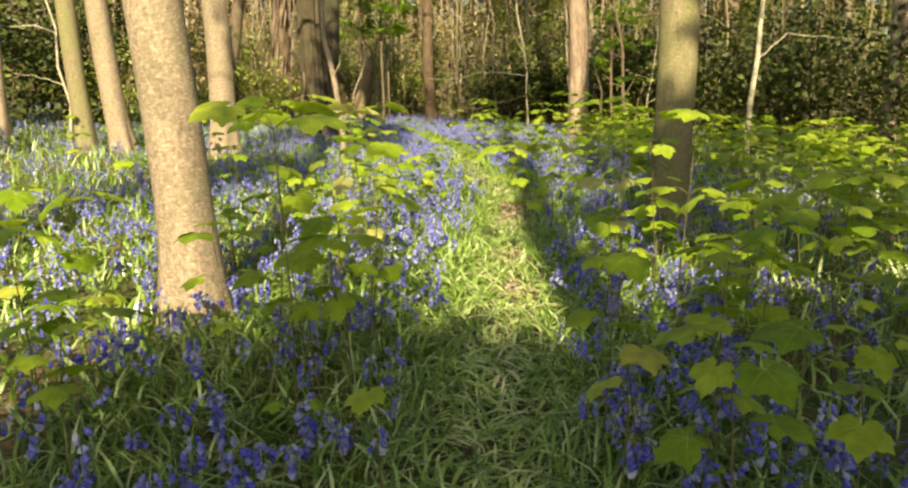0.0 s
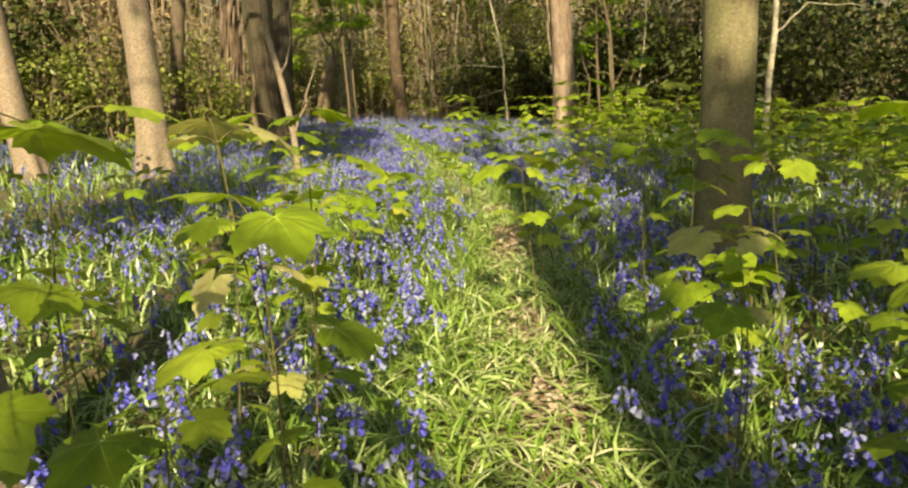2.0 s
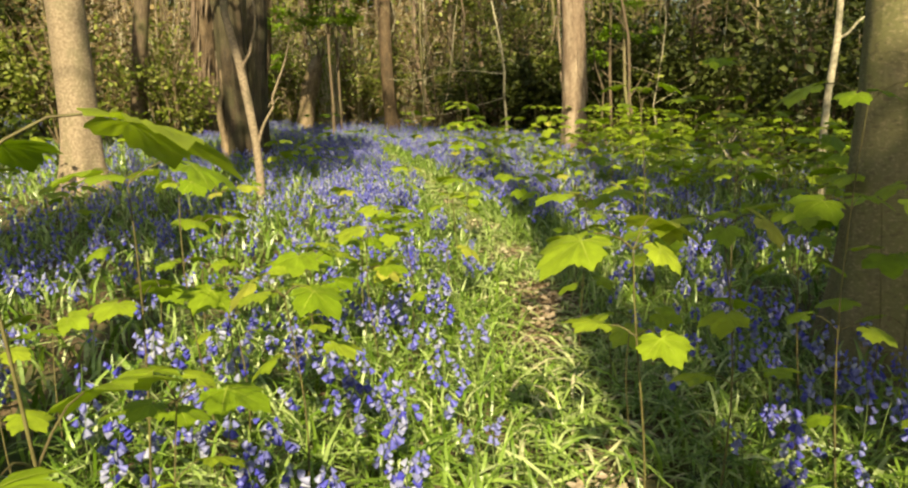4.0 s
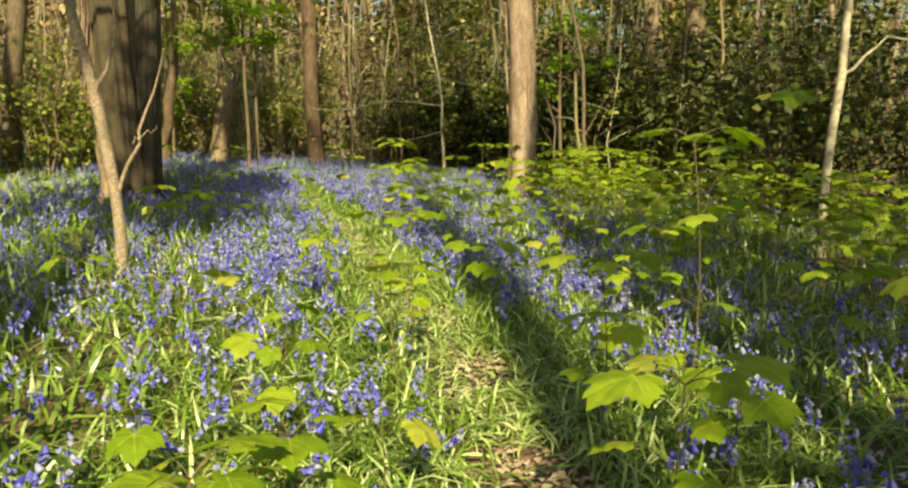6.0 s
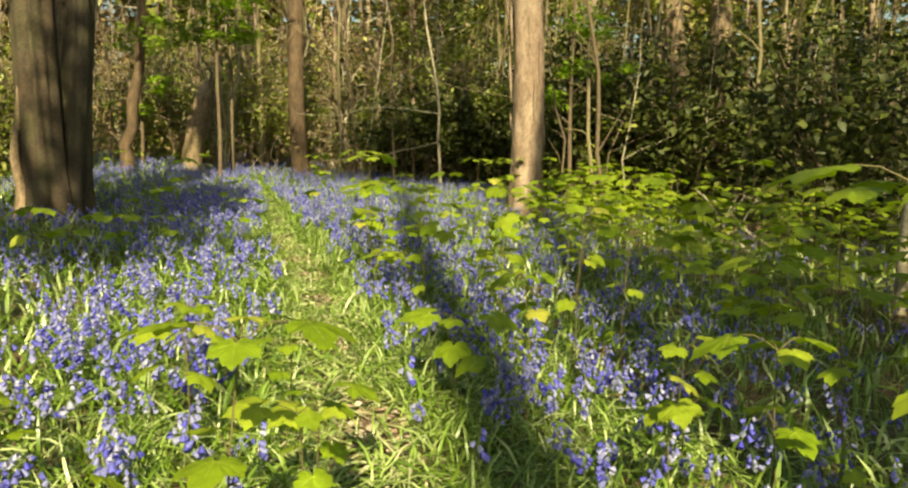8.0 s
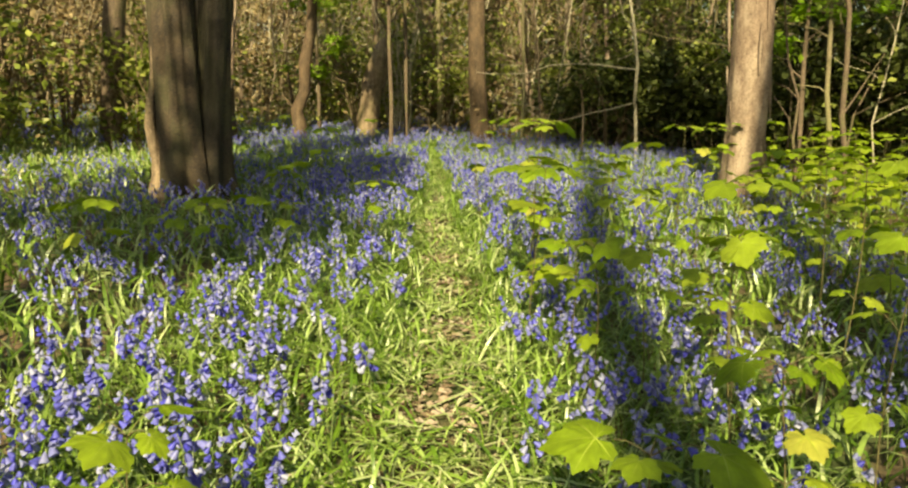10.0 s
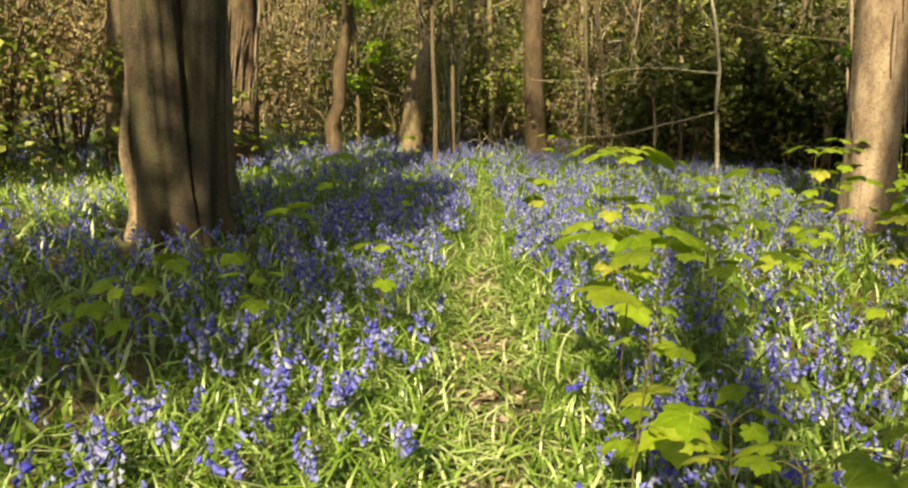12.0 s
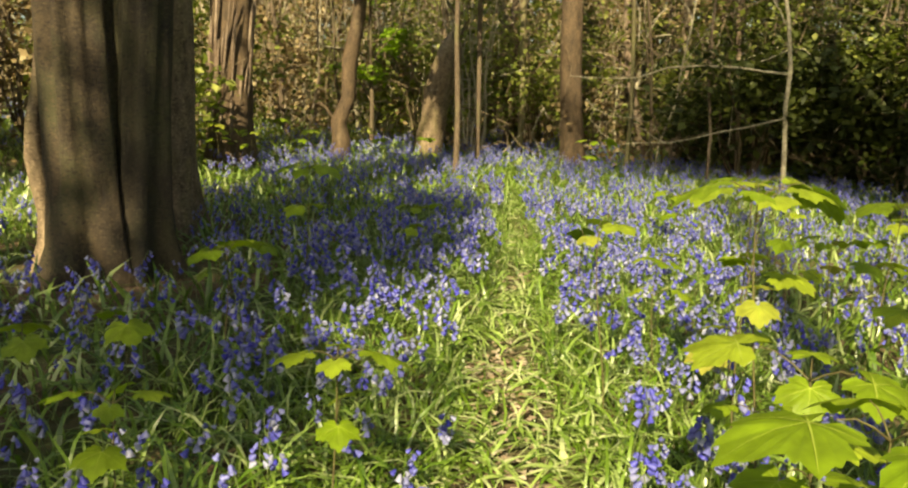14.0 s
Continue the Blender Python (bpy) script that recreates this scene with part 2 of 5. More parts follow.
# the trodden path, as a line of places
TRAIL_Y = np.array([-6, 0, 3.3, 4.3, 6.5, 7.7, 9.4, 11.2, 14.2, 15.3, 16.5, 18.9, 19.9, 22.0, 24.5, 28.0])
TRAIL_X = np.array([1.1, 1.05, 1.05, 1.04, 1.08, 1.12, 1.1, 1.1, 0.43, 0.3, 0.1, -0.42, -0.75, -1.15, -1.7, -2.6])


def trail(x, y):
    """How far a place lies from the middle of the path."""
    slope = np.interp(y + 0.5, TRAIL_Y, TRAIL_X) - np.interp(y - 0.5, TRAIL_Y, TRAIL_X)
    return (x - np.interp(y, TRAIL_Y, TRAIL_X)) / np.sqrt(1 + slope ** 2)


HOLLOWS = ((0.11, 16.45), (0.28, 15.25), (-0.34, 18.3), (1.13, 10.56), (1.03, 9.72), (1.03, 12.1), (1.16, 6.16), (-0.75, 19.9), (0.75, 13.6))


def hollow(x, y):
    """1 in the bare scuffed hollows of the path, 0 elsewhere."""
    d = np.min([((x - a) / 0.23) ** 2 + ((y - b) / 0.42) ** 2 for a, b in HOLLOWS], axis=0)
    return np.clip(1.6 - d - 0.8 * lattice(x * 9, y * 9, 7), 0, 1)


def worn(x, y):
    """Distance from the path's middle in half widths of 0.3 m as it narrows and broadens."""
    return trail(x, y) * 0.3 / np.interp(y, [2, 7, 9, 11.5, 13.5, 19, 22, 26], [0.34, 0.42, 0.5, 0.46, 0.34, 0.3, 0.16, 0.1])


# ---- ground ----
def build_ground():
    line = np.concatenate([-np.geomspace(900, 22, 14), np.arange(-20, 20.1, 0.5), np.geomspace(22, 900, 14)])
    gx, gy = np.meshgrid(line, line + 12, indexing="ij")
    z = ground_z(gx, gy) - 0.035 * np.exp(-(trail(gx, gy) / 0.3) ** 2)
    n = len(line)
    v = np.stack([gx, gy, z], -1).reshape(-1, 3)
    i, j = np.meshgrid(np.arange(n - 1), np.arange(n - 1), indexing="ij")
    f = np.stack([i * n + j, (i + 1) * n + j, (i + 1) * n + j + 1, i * n + j + 1], -1).reshape(-1, 4)
    ob = part("ground", make_mesh("ground", [(v, f, GROUND)]))
    tagged(ob, "brown woodland soil with leaf litter under the flowers", "ground", kind="structure")


build_ground()


# ---- trees ----
def leaf_cloud(n, centre, size, leaf, flat=0.5, clump=28, rng=rng):
    """Small folded leaves, gathered in clumps inside an uneven ellipsoid."""
    centre, size = np.asarray(centre, float), np.asarray(size, float)
    clumps = max(6, n // clump)
    d = rng.normal(size=(clumps, 3))
    d *= (rng.random((clumps, 1)) ** 0.45) / np.linalg.norm(d, axis=1, keepdims=True)
    c = centre + d * size
    p = c[rng.integers(0, clumps, n)] + rng.normal(size=(n, 3)) * size * 0.13
    t = (np.array([[0, 0, 0], [0.32, 0.45, 0.08], [0, 1, -0.06], [-0.32, 0.45, 0.08]]), np.array([[0, 1, 2], [0, 2, 3]]))
    return spread(t, p, rng.random(n) * 6.28, leaf * rng.uniform(0.6, 1.3, n), rng.normal(0, flat, n), rng.random(n) * 6.28)


def trunk_mesh(name, r, height, lean, bend, mat, sides, flare, ridge, seed, taper=0.75, lean_y=0.0):
    """A trunk with root flare, uneven girth and, with ridge, a fluted surface."""
    zs = np.concatenate([[-0.25, 0.0, 0.12, 0.28, 0.5, 0.75], np.arange(1.1, height, 0.42)])
    a = np.arange(sides) * 2 * np.pi / sides
    zz, aa = np.meshgrid(zs, a, indexing="ij")
    girth = r * (1 - (1 - taper) * np.clip(zz / height, 0, 1)) * np.where(zz > height * 0.7, 1 - 0.7 * (zz - height * 0.7) / (height * 0.3), 1)
    foot = flare * np.exp(-np.clip(zz, 0, None) / 0.32) * (0.6 + 0.55 * np.cos(aa * 5 + seed) + 0.3 * np.cos(aa * 3 + seed * 2))
    k = np.round(aa / (2 * np.pi) * sides)
    uneven = 0.05 * (lattice(k * 0.5 + seed, zz * 1.3, seed) - 0.5) * 2
    flute = ridge * (np.cos(aa * 7 + seed + 0.5 * np.sin(zz * 1.7)) * 0.5 + np.cos(aa * 12 + zz * 0.4 + seed) * 0.35 + (lattice(k * 0.9, zz * 2.2 + seed, 5) - 0.5))
    rad = girth * (1 + foot + uneven + flute)
    up = np.clip(zz, 0, None)
    cx = lean * up + bend * np.clip(up - 2.5, 0, None) ** 1.3 * 0.1 + 0.3 * r * np.sin(up * 0.8 + seed)
    cy = lean_y * up + 0.25 * r * np.cos(up * 0.7 + seed * 2)
    v = np.stack([cx + rad * np.cos(aa), cy + rad * np.sin(aa), zz], -1)
    n, m = zz.shape
    i, j = np.meshgrid(np.arange(n - 1), np.arange(m), indexing="ij")
    q = (j + 1) % m
    f = np.stack([i * m + j, i * m + q, (i + 1) * m + q, (i + 1) * m + j], -1).reshape(-1, 4)

    def axis(z):
        return np.array([lean * z + bend * max(0, z - 2.5) ** 1.3 * 0.1 + 0.3 * r * math.sin(z * 0.8 + seed), lean_y * z + 0.25 * r * math.cos(z * 0.7 + seed * 2), z])
    return make_mesh(name, [(v.reshape(-1, 3), f, mat)]), axis


def tree(x, y, r, lean, label, mat, height=15.0, bend=0.0, sides=18, flare=0.5, ridge=0.02, seed=1.0, limbs=6, crown=None, low=5.5, group="", name="tree", leaf_mat=None):
    """trunk, each limb, and a crown (centre offset, size, leaves)."""
    root = new(name)
    root.location = (x, y, float(ground_z(x, y)))
    tagged(root, label, "tree", group)
    mesh, axis = trunk_mesh("trunk", r, height, lean, bend, mat, sides, flare, ridge, seed)
    part("trunk", mesh, root)
    for q in range(limbs):
        z0 = low + (height - low - 1.0) * (q + 0.3) / max(1, limbs)
        w = q * 2.4 + seed
        out = rng.uniform(1.6, 3.2) * (0.5 + r)
        s = np.linspace(0, 1, 6)[:, None]
        p = axis(z0) + s * np.array([math.cos(w) * out, math.sin(w) * out, 0.0]) + s ** 0.8 * np.array([0, 0, out * 0.8]) + 0.12 * np.sin(s * 7 + w)
        part("limb", make_mesh("limb", [(*tube(p, r * np.linspace(0.32, 0.06, 6), 6), mat)]), root)
    if crown:
        c, size, n = crown
        part("crown", make_mesh("crown", [(*leaf_cloud(n, axis(min(height, c[2])) * np.array([1, 1, 0]) + np.array(c), size, 0.3, clump=14, rng=np.random.default_rng(int(seed * 100))), leaf_mat or HAZEL)]), root, "unseen fresh spring leaves that cast shade")
    return root


def bark_fibres(root, r, lean, height, count, mat, seed):
    """Loose strips of bark that hang along a shaggy trunk."""
    g = np.random.default_rng(seed)
    bits = []
    for q in range(count):
        a, z0, n = g.random() * 6.28, g.uniform(0.0, height), g.uniform(0.35, 1.0)
        s = np.linspace(0, 1, 5)[:, None]
        out = r * (1.02 + 0.1 * s * g.random() + 0.35 * np.exp(-(z0 + s * n) / 0.35))
        z = z0 + s * n
        p = np.concatenate([lean * z + out * np.cos(a + 0.1 * s), out * np.sin(a + 0.1 * s), z], 1)
        bits.append(tube(p, g.uniform(0.012, 0.03) * np.array([0.4, 1.0, 1.1, 0.9, 0.3]), 4))
    part("bark_fibre", make_mesh("bark_fibre", [(*joined(bits), mat)]), root, "loose hanging bark strips")


TREES = [
    # x, y, r, lean, height, bend, bark, ridge, label, crown
    # this crown is out of view, offset so it shades the forked trunk
    (-0.98, 5.05, 0.18, -0.055, 15, -0.9, PALE_BARK, 0.012, "pale smooth-barked tree trunk standing among bluebells", ((1.6, 0, 12.6), (1.15, 1.9, 1.5), 1700)),
    (-6.77, 14.3, 0.17, -0.02, 13, 0, GREEN_BARK, 0.02, "slim greenish tree leaning over the bluebells", ((0, 0, 11), (2.6, 2.6, 2.4), 70)),
    (-6.23, 14.9, 0.21, -0.14, 14, 0, PALE_BARK, 0.02, "pale tree leaning beside its slim neighbour", ((0, 0, 13), (2.6, 2.8, 2.4), 70)),
    (-4.4, 14.95, 0.235, -0.005, 15, 0, PALE_BARK, 0.015, "pale upright tree with a curved foot", ((-0.6, 0, 14), (2.4, 2.6, 2.2), 70)),
    (-4.3, 21.6, 0.27, 0.07, 14, 0, GREY_BARK, 0.03, "grey tree behind the forked trunk", ((0.5, 0, 12), (2.4, 2.4, 2.0), 200)),
    (-1.95, 31.0, 0.215, -0.03, 15, 0, BROWN_BARK, 0.03, "tall grey-brown tree at the edge of the thicket", None),
    (3.2, 24.1, 0.29, -0.06, 15, 0, RED_BARK, 0.07, "reddish tree with flaking fibrous bark", ((0, 0, 12), (3.2, 3.0, 2.6), 1600)),
]
TREES += [
    (2.85, 9.3, 0.22, 0.02, 19, 0.5, GREEN_BARK, 0.02, "green-tinged smooth trunk among sycamore saplings", ((2.0, 0, 17), (3.0, 2.6, 2), 1500)),
    (-6.6, 26.3, 0.31, 0.09, 14, 0, BROWN_BARK, 0.1, "shaggy red-brown tree in the thicket", None),
    (-7.6, 24.5, 0.2, 0.12, 11, 0, DARK_BARK, 0.03, "slim dark tree behind the bluebells", ((0, 0, 10), (2.4, 2.4, 2.4), 350)),
    (10.2, 20.0, 0.2, 0.0, 14, 0, PALE_BARK, 0.02, "pale tree at the dark end of the wood", ((0, 0, 11), (3.4, 3.4, 3), 1600)),
    (8.3, 30.0, 0.26, -0.11, 14, 0, GREY_BARK, 0.03, "grey-brown leaning tree in the thicket", None),
    (9.6, 30.3, 0.3, -0.12, 14, 0, GREY_BARK, 0.03, "grey-brown leaning tree in the thicket", None),
    (-9.8, 16.6, 0.15, 0.0, 12, 0, PALE_BARK, 0.02, "slim pale tree beside dark evergreens", None),
    (-3.3, 28.8, 0.045, 0.0, 8, 0, DARK_BARK, 0.0, "thin dark sapling trunk in the thicket", None),
]
for q, (x, y, r, lean, height, bend, mat, ridge, label, crown) in enumerate(TREES):
    made_tree = tree(x, y, r, lean, label, mat, height, bend, 28 if r > 0.2 else 18, 0.55 if r > 0.1 else 0.1, ridge, 1.0 + q * 1.7, 5, crown)
    if ridge > 0.06:
        bark_fibres(made_tree, r, lean, 4.0, 110 if ridge > 0.08 else 26, RED_BARK, 500 + q)

# unseen trees added round the start, to shade the first steps and the glade
SHADE_TREES = [
    (2.17, -5.0, 0.25, -0.004, 26, ((0, 0, 27), (3.4, 2.6, 1.8), 1700)),
    (3.9, -11.8, 0.25, 0.0, 15, ((0.3, 0.7, 11), (2.2, 1.9, 1.1), 2800)),
    (0.6, -13.0, 0.22, 0.0, 15, ((0.65, 1.0, 11), (2.5, 1.8, 0.8), 1400)),
    (4.6, -6.9, 0.25, 0.0, 15, ((-0.4, 1.45, 11), (2.2, 1.6, 0.9), 2000)),
    (6.5, 0.5, 0.24, 0.0, 15, ((-1.2, 0.3, 12), (3.1, 3.2, 2.0), 1700)),
]
SHADE_TREES += [
    (-3.1, -0.8, 0.24, 0.0, 15, ((1.35, 1.7, 12.8), (1.6, 1.5, 1.0), 750)),
    (4.5, -3.2, 0.24, 0.0, 15, ((0.1, 1.2, 11.5), (1.3, 1.2, 0.9), 560)),
    (-7.5, 3.0, 0.22, 0.0, 14, ((-2.5, -4, 12), (2.2, 2.2, 2), 200)),
    (-6.0, -9.0, 0.22, 0.0, 14, None),
    (-2.9, -4.6, 0.22, 0.0, 14, ((0.55, 0.4, 12), (1.1, 2.2, 1.0), 1000)),
    (9.5, 8.0, 0.24, 0.0, 15, ((0, 0, 12), (3.2, 3.6, 2.2), 1300)),
    (8.2, -8.5, 0.24, 0.0, 15, ((0, 0, 12), (3.2, 3.6, 2.2), 1000)),
]
for q, (x, y, r, lean, height, crown) in enumerate(SHADE_TREES):
    tree(x, y, r, lean, "unseen tall smooth grey tree with leafy crown, added for its shade", GREY_BARK, height, 0, 14, 0.5, 0.02, 3.1 + q, 6, crown, group="tall trees round the glade")


def forked_tree():
    """Two stems grown together, with buttress roots and a torn seam."""
    root = new("forked_tree")
    root.location = (-3.75, 20.35, float(ground_z(-3.75, 20.35)))
    tagged(root, "massive twin-stemmed tree with deeply fluted dark brown bark", "tree")
    # the rear right stem is coloured darker, as the shaded half of the tree
    for dx, dy, r, lean, seed, mat in ((-0.15, -0.08, 0.265, 0.012, 2.2, FLUTED_BARK), (0.2, 0.14, 0.185, 0.03, 5.0, SHADED_BARK)):
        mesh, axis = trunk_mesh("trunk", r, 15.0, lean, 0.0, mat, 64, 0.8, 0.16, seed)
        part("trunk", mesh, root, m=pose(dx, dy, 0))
    part("crown", make_mesh("crown", [(*leaf_cloud(320, (0.2, 0, 13), (3.4, 3.2, 2.4), 0.3), HAZEL)]), root, "unseen fresh spring leaves that cast shade")
    # torn lip of bark along the side of the larger stem
    s = np.linspace(0, 1, 9)[:, None]
    lip = np.array([-0.42, -0.2, 0.0]) + s * np.array([0.04, 0.02, 1.75]) + 0.03 * np.sin(s * 9)
    # the lip is coloured paler than the stem, as its sunlit left rim
    part("bark_lip", make_mesh("bark_lip", [(*tube(lip, 0.085 * np.array([1.5, 1.1, 0.9, 0.8, 0.75, 0.7, 0.65, 0.55, 0.1]), 7), GREY_BARK)]), root, "pale torn lip of bark")
    for w, n in ((3.6, 0.5), (5.2, 0.42), (2.6, 0.45)):
        s = np.linspace(0, 1, 6)[:, None]
        p = np.array([math.cos(w), math.sin(w), 0]) * (0.06 + s * (n + 0.12)) + np.array([0, 0, 0.34]) * (1 - s) ** 2 - 0.04
        # only the left root is pale: sunlight put into its colour
        part("buttress_root", make_mesh("buttress_root", [(*tube(p, np.linspace(0.12, 0.03, 6), 8), PALE_BARK if w == 3.6 else FLUTED_BARK)]), root)


forked_tree()


def leaning_stub():
    """A broken, slanting trunk with a rounded torn end."""
    root = new("broken_tree")
    root.location = (-4.75, 30.4, float(ground_z(-4.75, 30.4)))
    tagged(root, "broken leaning tree stub with a torn pale end", "tree")
    s = np.linspace(0, 1, 12)
    p = np.stack([0.2 * s + 0.42 * s ** 2, 0.05 * np.sin(s * 5), -0.2 + 2.55 * s], -1)
    rad = 0.24 * np.array([1.6, 1.25, 1.1, 1.05, 1.0, 1.0, 1.02, 1.05, 1.05, 0.95, 0.7, 0.2])
    v, f = tube(p, rad, 16)
    v = v + 0.03 * np.sin(v[:, [1, 2, 0]] * 19)
    part("trunk", make_mesh("trunk", [(v, f, GREY_BARK)]), root)
    v, f = tube(p[8:] + np.array([-0.05, -0.09, 0.05]), 0.15 * np.array([0.6, 1.0, 0.8, 0.1]), 10)
    part("torn_end", make_mesh("torn_end", [(v, f, PALE_BARK)]), root, "pale torn wood")
    s = np.linspace(0, 1, 6)[:, None]
    for a, b in ((np.array([0.62, 0, 2.2]), np.array([0.35, -0.1, 0.9])), (np.array([0.6, 0, 2.3]), np.array([-0.25, 0.1, 1.0]))):
        part("branch", make_mesh("branch", [(*tube(a + s * b + 0.06 * np.sin(s * 6), np.linspace(0.05, 0.015, 6), 6), DARK_BARK)]), root)


leaning_stub()


def small_tree(name, x, y, pts, radii, mat, label, twigs=()):
    """A thin crooked stem through points, with side branches."""
    root = new(name)
    root.location = (x, y, float(ground_z(x, y)))
    tagged(root, label, "tree")
    part("stem", make_mesh("stem", [(*tube(pts, radii, 8), mat)]), root)
    for p, r in twigs:
        p = np.asarray(p, float)
        s = np.linspace(0, len(p) - 1, 9)
        q = np.stack([np.interp(s, np.arange(len(p)), p[:, k]) for k in range(3)], -1)
        q[1:-1] += rng.normal(0, 0.02, (7, 3))
        part("branch", make_mesh("branch", [(*tube(q, np.linspace(r, r * 0.35, 9), 6), mat)]), root)
    return root


small_tree("small_tree", 1.75, 30.0, [(0, 0, -0.1), (-0.03, 0, 0.7), (-0.08, 0, 1.5), (-0.05, 0, 2.1), (-0.15, 0, 2.9), (-0.4, 0.1, 4.2), (-0.6, 0.2, 6)], [0.045, 0.04, 0.038, 0.036, 0.032, 0.025, 0.01], PALE_TWIG,
           "slim pale tree with long bare side branches",
           [([(-0.06, 0, 2.02), (-0.9, -0.05, 2.12), (-2.0, 0, 2.1), (-3.0, 0.05, 1.92), (-3.7, 0.1, 1.98)], 0.022), ([(-0.07, 0, 1.3), (-0.9, 0, 1.12), (-2.0, -0.1, 0.85), (-3.4, 0, 0.75)], 0.017),
            ([(-1.8, 0, 2.1), (-1.95, 0, 2.3), (-2.1, 0, 2.38)], 0.01), ([(-2.0, 0, 0.85), (-2.5, 0, 1.15), (-2.6, 0, 1.5)], 0.009), ([(-2.9, 0, 0.8), (-3.3, 0, 1.2), (-3.2, 0, 1.7)], 0.009), ([(-0.12, 0, 2.8), (-0.35, 0, 3.1), (-0.5, 0, 3.6)], 0.014)])
small_tree("small_tree", -1.98, 14.5, [(0, 0, -0.1), (0.02, 0, 0.4), (0, 0, 0.8), (-0.06, 0, 1.3), (-0.12, 0, 1.7), (-0.25, 0, 2.3), (-0.3, 0.05, 4.0), (-0.5, 0.1, 6)], [0.065, 0.055, 0.05, 0.055, 0.05, 0.045, 0.035, 0.01], PALE_BARK,
           "slender crooked pale tree among bluebells",
           [([(0.02, 0, 0.75), (0.18, -0.05, 1.15), (0.36, 0, 1.55), (0.5, 0, 2.0)], 0.02), ([(0.2, -0.04, 1.2), (0.3, -0.1, 1.3), (0.42, -0.1, 1.35)], 0.008), ([(-0.1, 0, 1.6), (0.1, 0, 2.1), (0.15, 0, 2.8)], 0.02)])
small_tree("small_tree", 6.15, 17.5, [(0, 0, -0.1), (-0.02, 0, 0.8), (0.03, 0, 1.6), (0.12, 0, 2.4), (0.14, 0, 3.2), (0.3, 0, 5), (0.5, 0, 7)], [0.07, 0.062, 0.058, 0.055, 0.05, 0.04, 0.01], PALE_TWIG, "slim pale pole-like tree among saplings", [([(0.12, 0, 2.4), (0.7, 0, 2.9), (1.7, 0, 2.75)], 0.022)])
small_tree("small_tree", -5.6, 28.2, [(0, 0, -0.1), (0.05, 0, 0.4), (0.0, 0, 0.7), (0.2, 0, 1.1), (0.22, 0, 1.7), (0.4, 0, 2.4), (0.5, 0, 3.6), (0.5, 0, 6)], [0.2, 0.17, 0.14, 0.13, 0.14, 0.12, 0.1, 0.03], BROWN_BARK, "twisted flaking tree with pale bare patches",
           [([(0.0, -0.1, 0.7), (-0.2, -0.15, 0.95), (-0.35, -0.15, 1.0)], 0.03)])


small_tree("small_tree", -8.6, 17.0, [(0, 0, -0.1), (0.1, 0, 0.8), (-0.1, 0, 1.6), (-0.05, 0, 2.4), (-0.3, 0, 3.4), (-0.5, 0, 5)], [0.035, 0.03, 0.028, 0.025, 0.02, 0.01], PALE_TWIG, "thin pale crooked sapling before dark evergreens",
           [([(-0.05, 0, 2.3), (-0.6, 0, 2.5), (-1.4, 0, 2.45), (-2.2, 0, 2.4)], 0.016), ([(0.0, 0, 1.2), (-0.5, 0, 1.4), (-1.2, 0, 1.5)], 0.012)])


def leafy_tree(x, y, h, crowns, label):
    """A thin dark stem with sprays of bright young leaves."""
    root = small_tree("small_tree", x, y, [(0, 0, -0.1), (0.03, 0, 1.0), (0.0, 0, 2.2), (0.05, 0, h)], [0.05, 0.045, 0.04, 0.012], DARK_BARK, label)
    for c, size, n in crowns:
        s = np.linspace(0, 1, 5)[:, None]
        p = np.array([0.0, 0, c[2] - 0.5]) + s * (np.array(c) - np.array([0.0, 0, c[2] - 0.5])) * 1.2
        part("bough", make_mesh("bough", [(*tube(p, np.linspace(0.02, 0.005, 5), 5), DARK_BARK)]), root)
        part("foliage", make_mesh("foliage", [(*leaf_cloud(int(n * 1.8), c, size, 0.14, 0.5), SPRAY)]), root, "bright green young leaves")


leafy_tree(-3.3, 27.5, 6.5, [((-0.9, 0, 3.4), (1.0, 0.6, 0.35), 300), ((0.5, 0.1, 3.3), (0.8, 0.6, 0.25), 220), ((0.1, -0.2, 3.9), (1.2, 0.7, 0.4), 320), ((-0.2, 0, 4.8), (1.3, 0.9, 0.5), 320)], "thin dark tree with sprays of bright young leaves")
leafy_tree(4.3, 26.2, 5.5, [((-0.6, 0, 2.4), (0.7, 0.5, 0.25), 160), ((0.5, 0, 3.0), (0.8, 0.5, 0.3), 200), ((0, 0, 3.9), (1.0, 0.7, 0.4), 240)], "thin dark tree with sprays of bright young leaves")
leafy_tree(-6.0, 30.6, 5.0, [((-0.3, 0, 1.5), (0.6, 0.5, 0.3), 170), ((0.4, 0, 2.2), (0.7, 0.5, 0.3), 190), ((0, 0, 3.2), (0.9, 0.6, 0.4), 220)], "thin dark tree with sprays of bright young leaves")


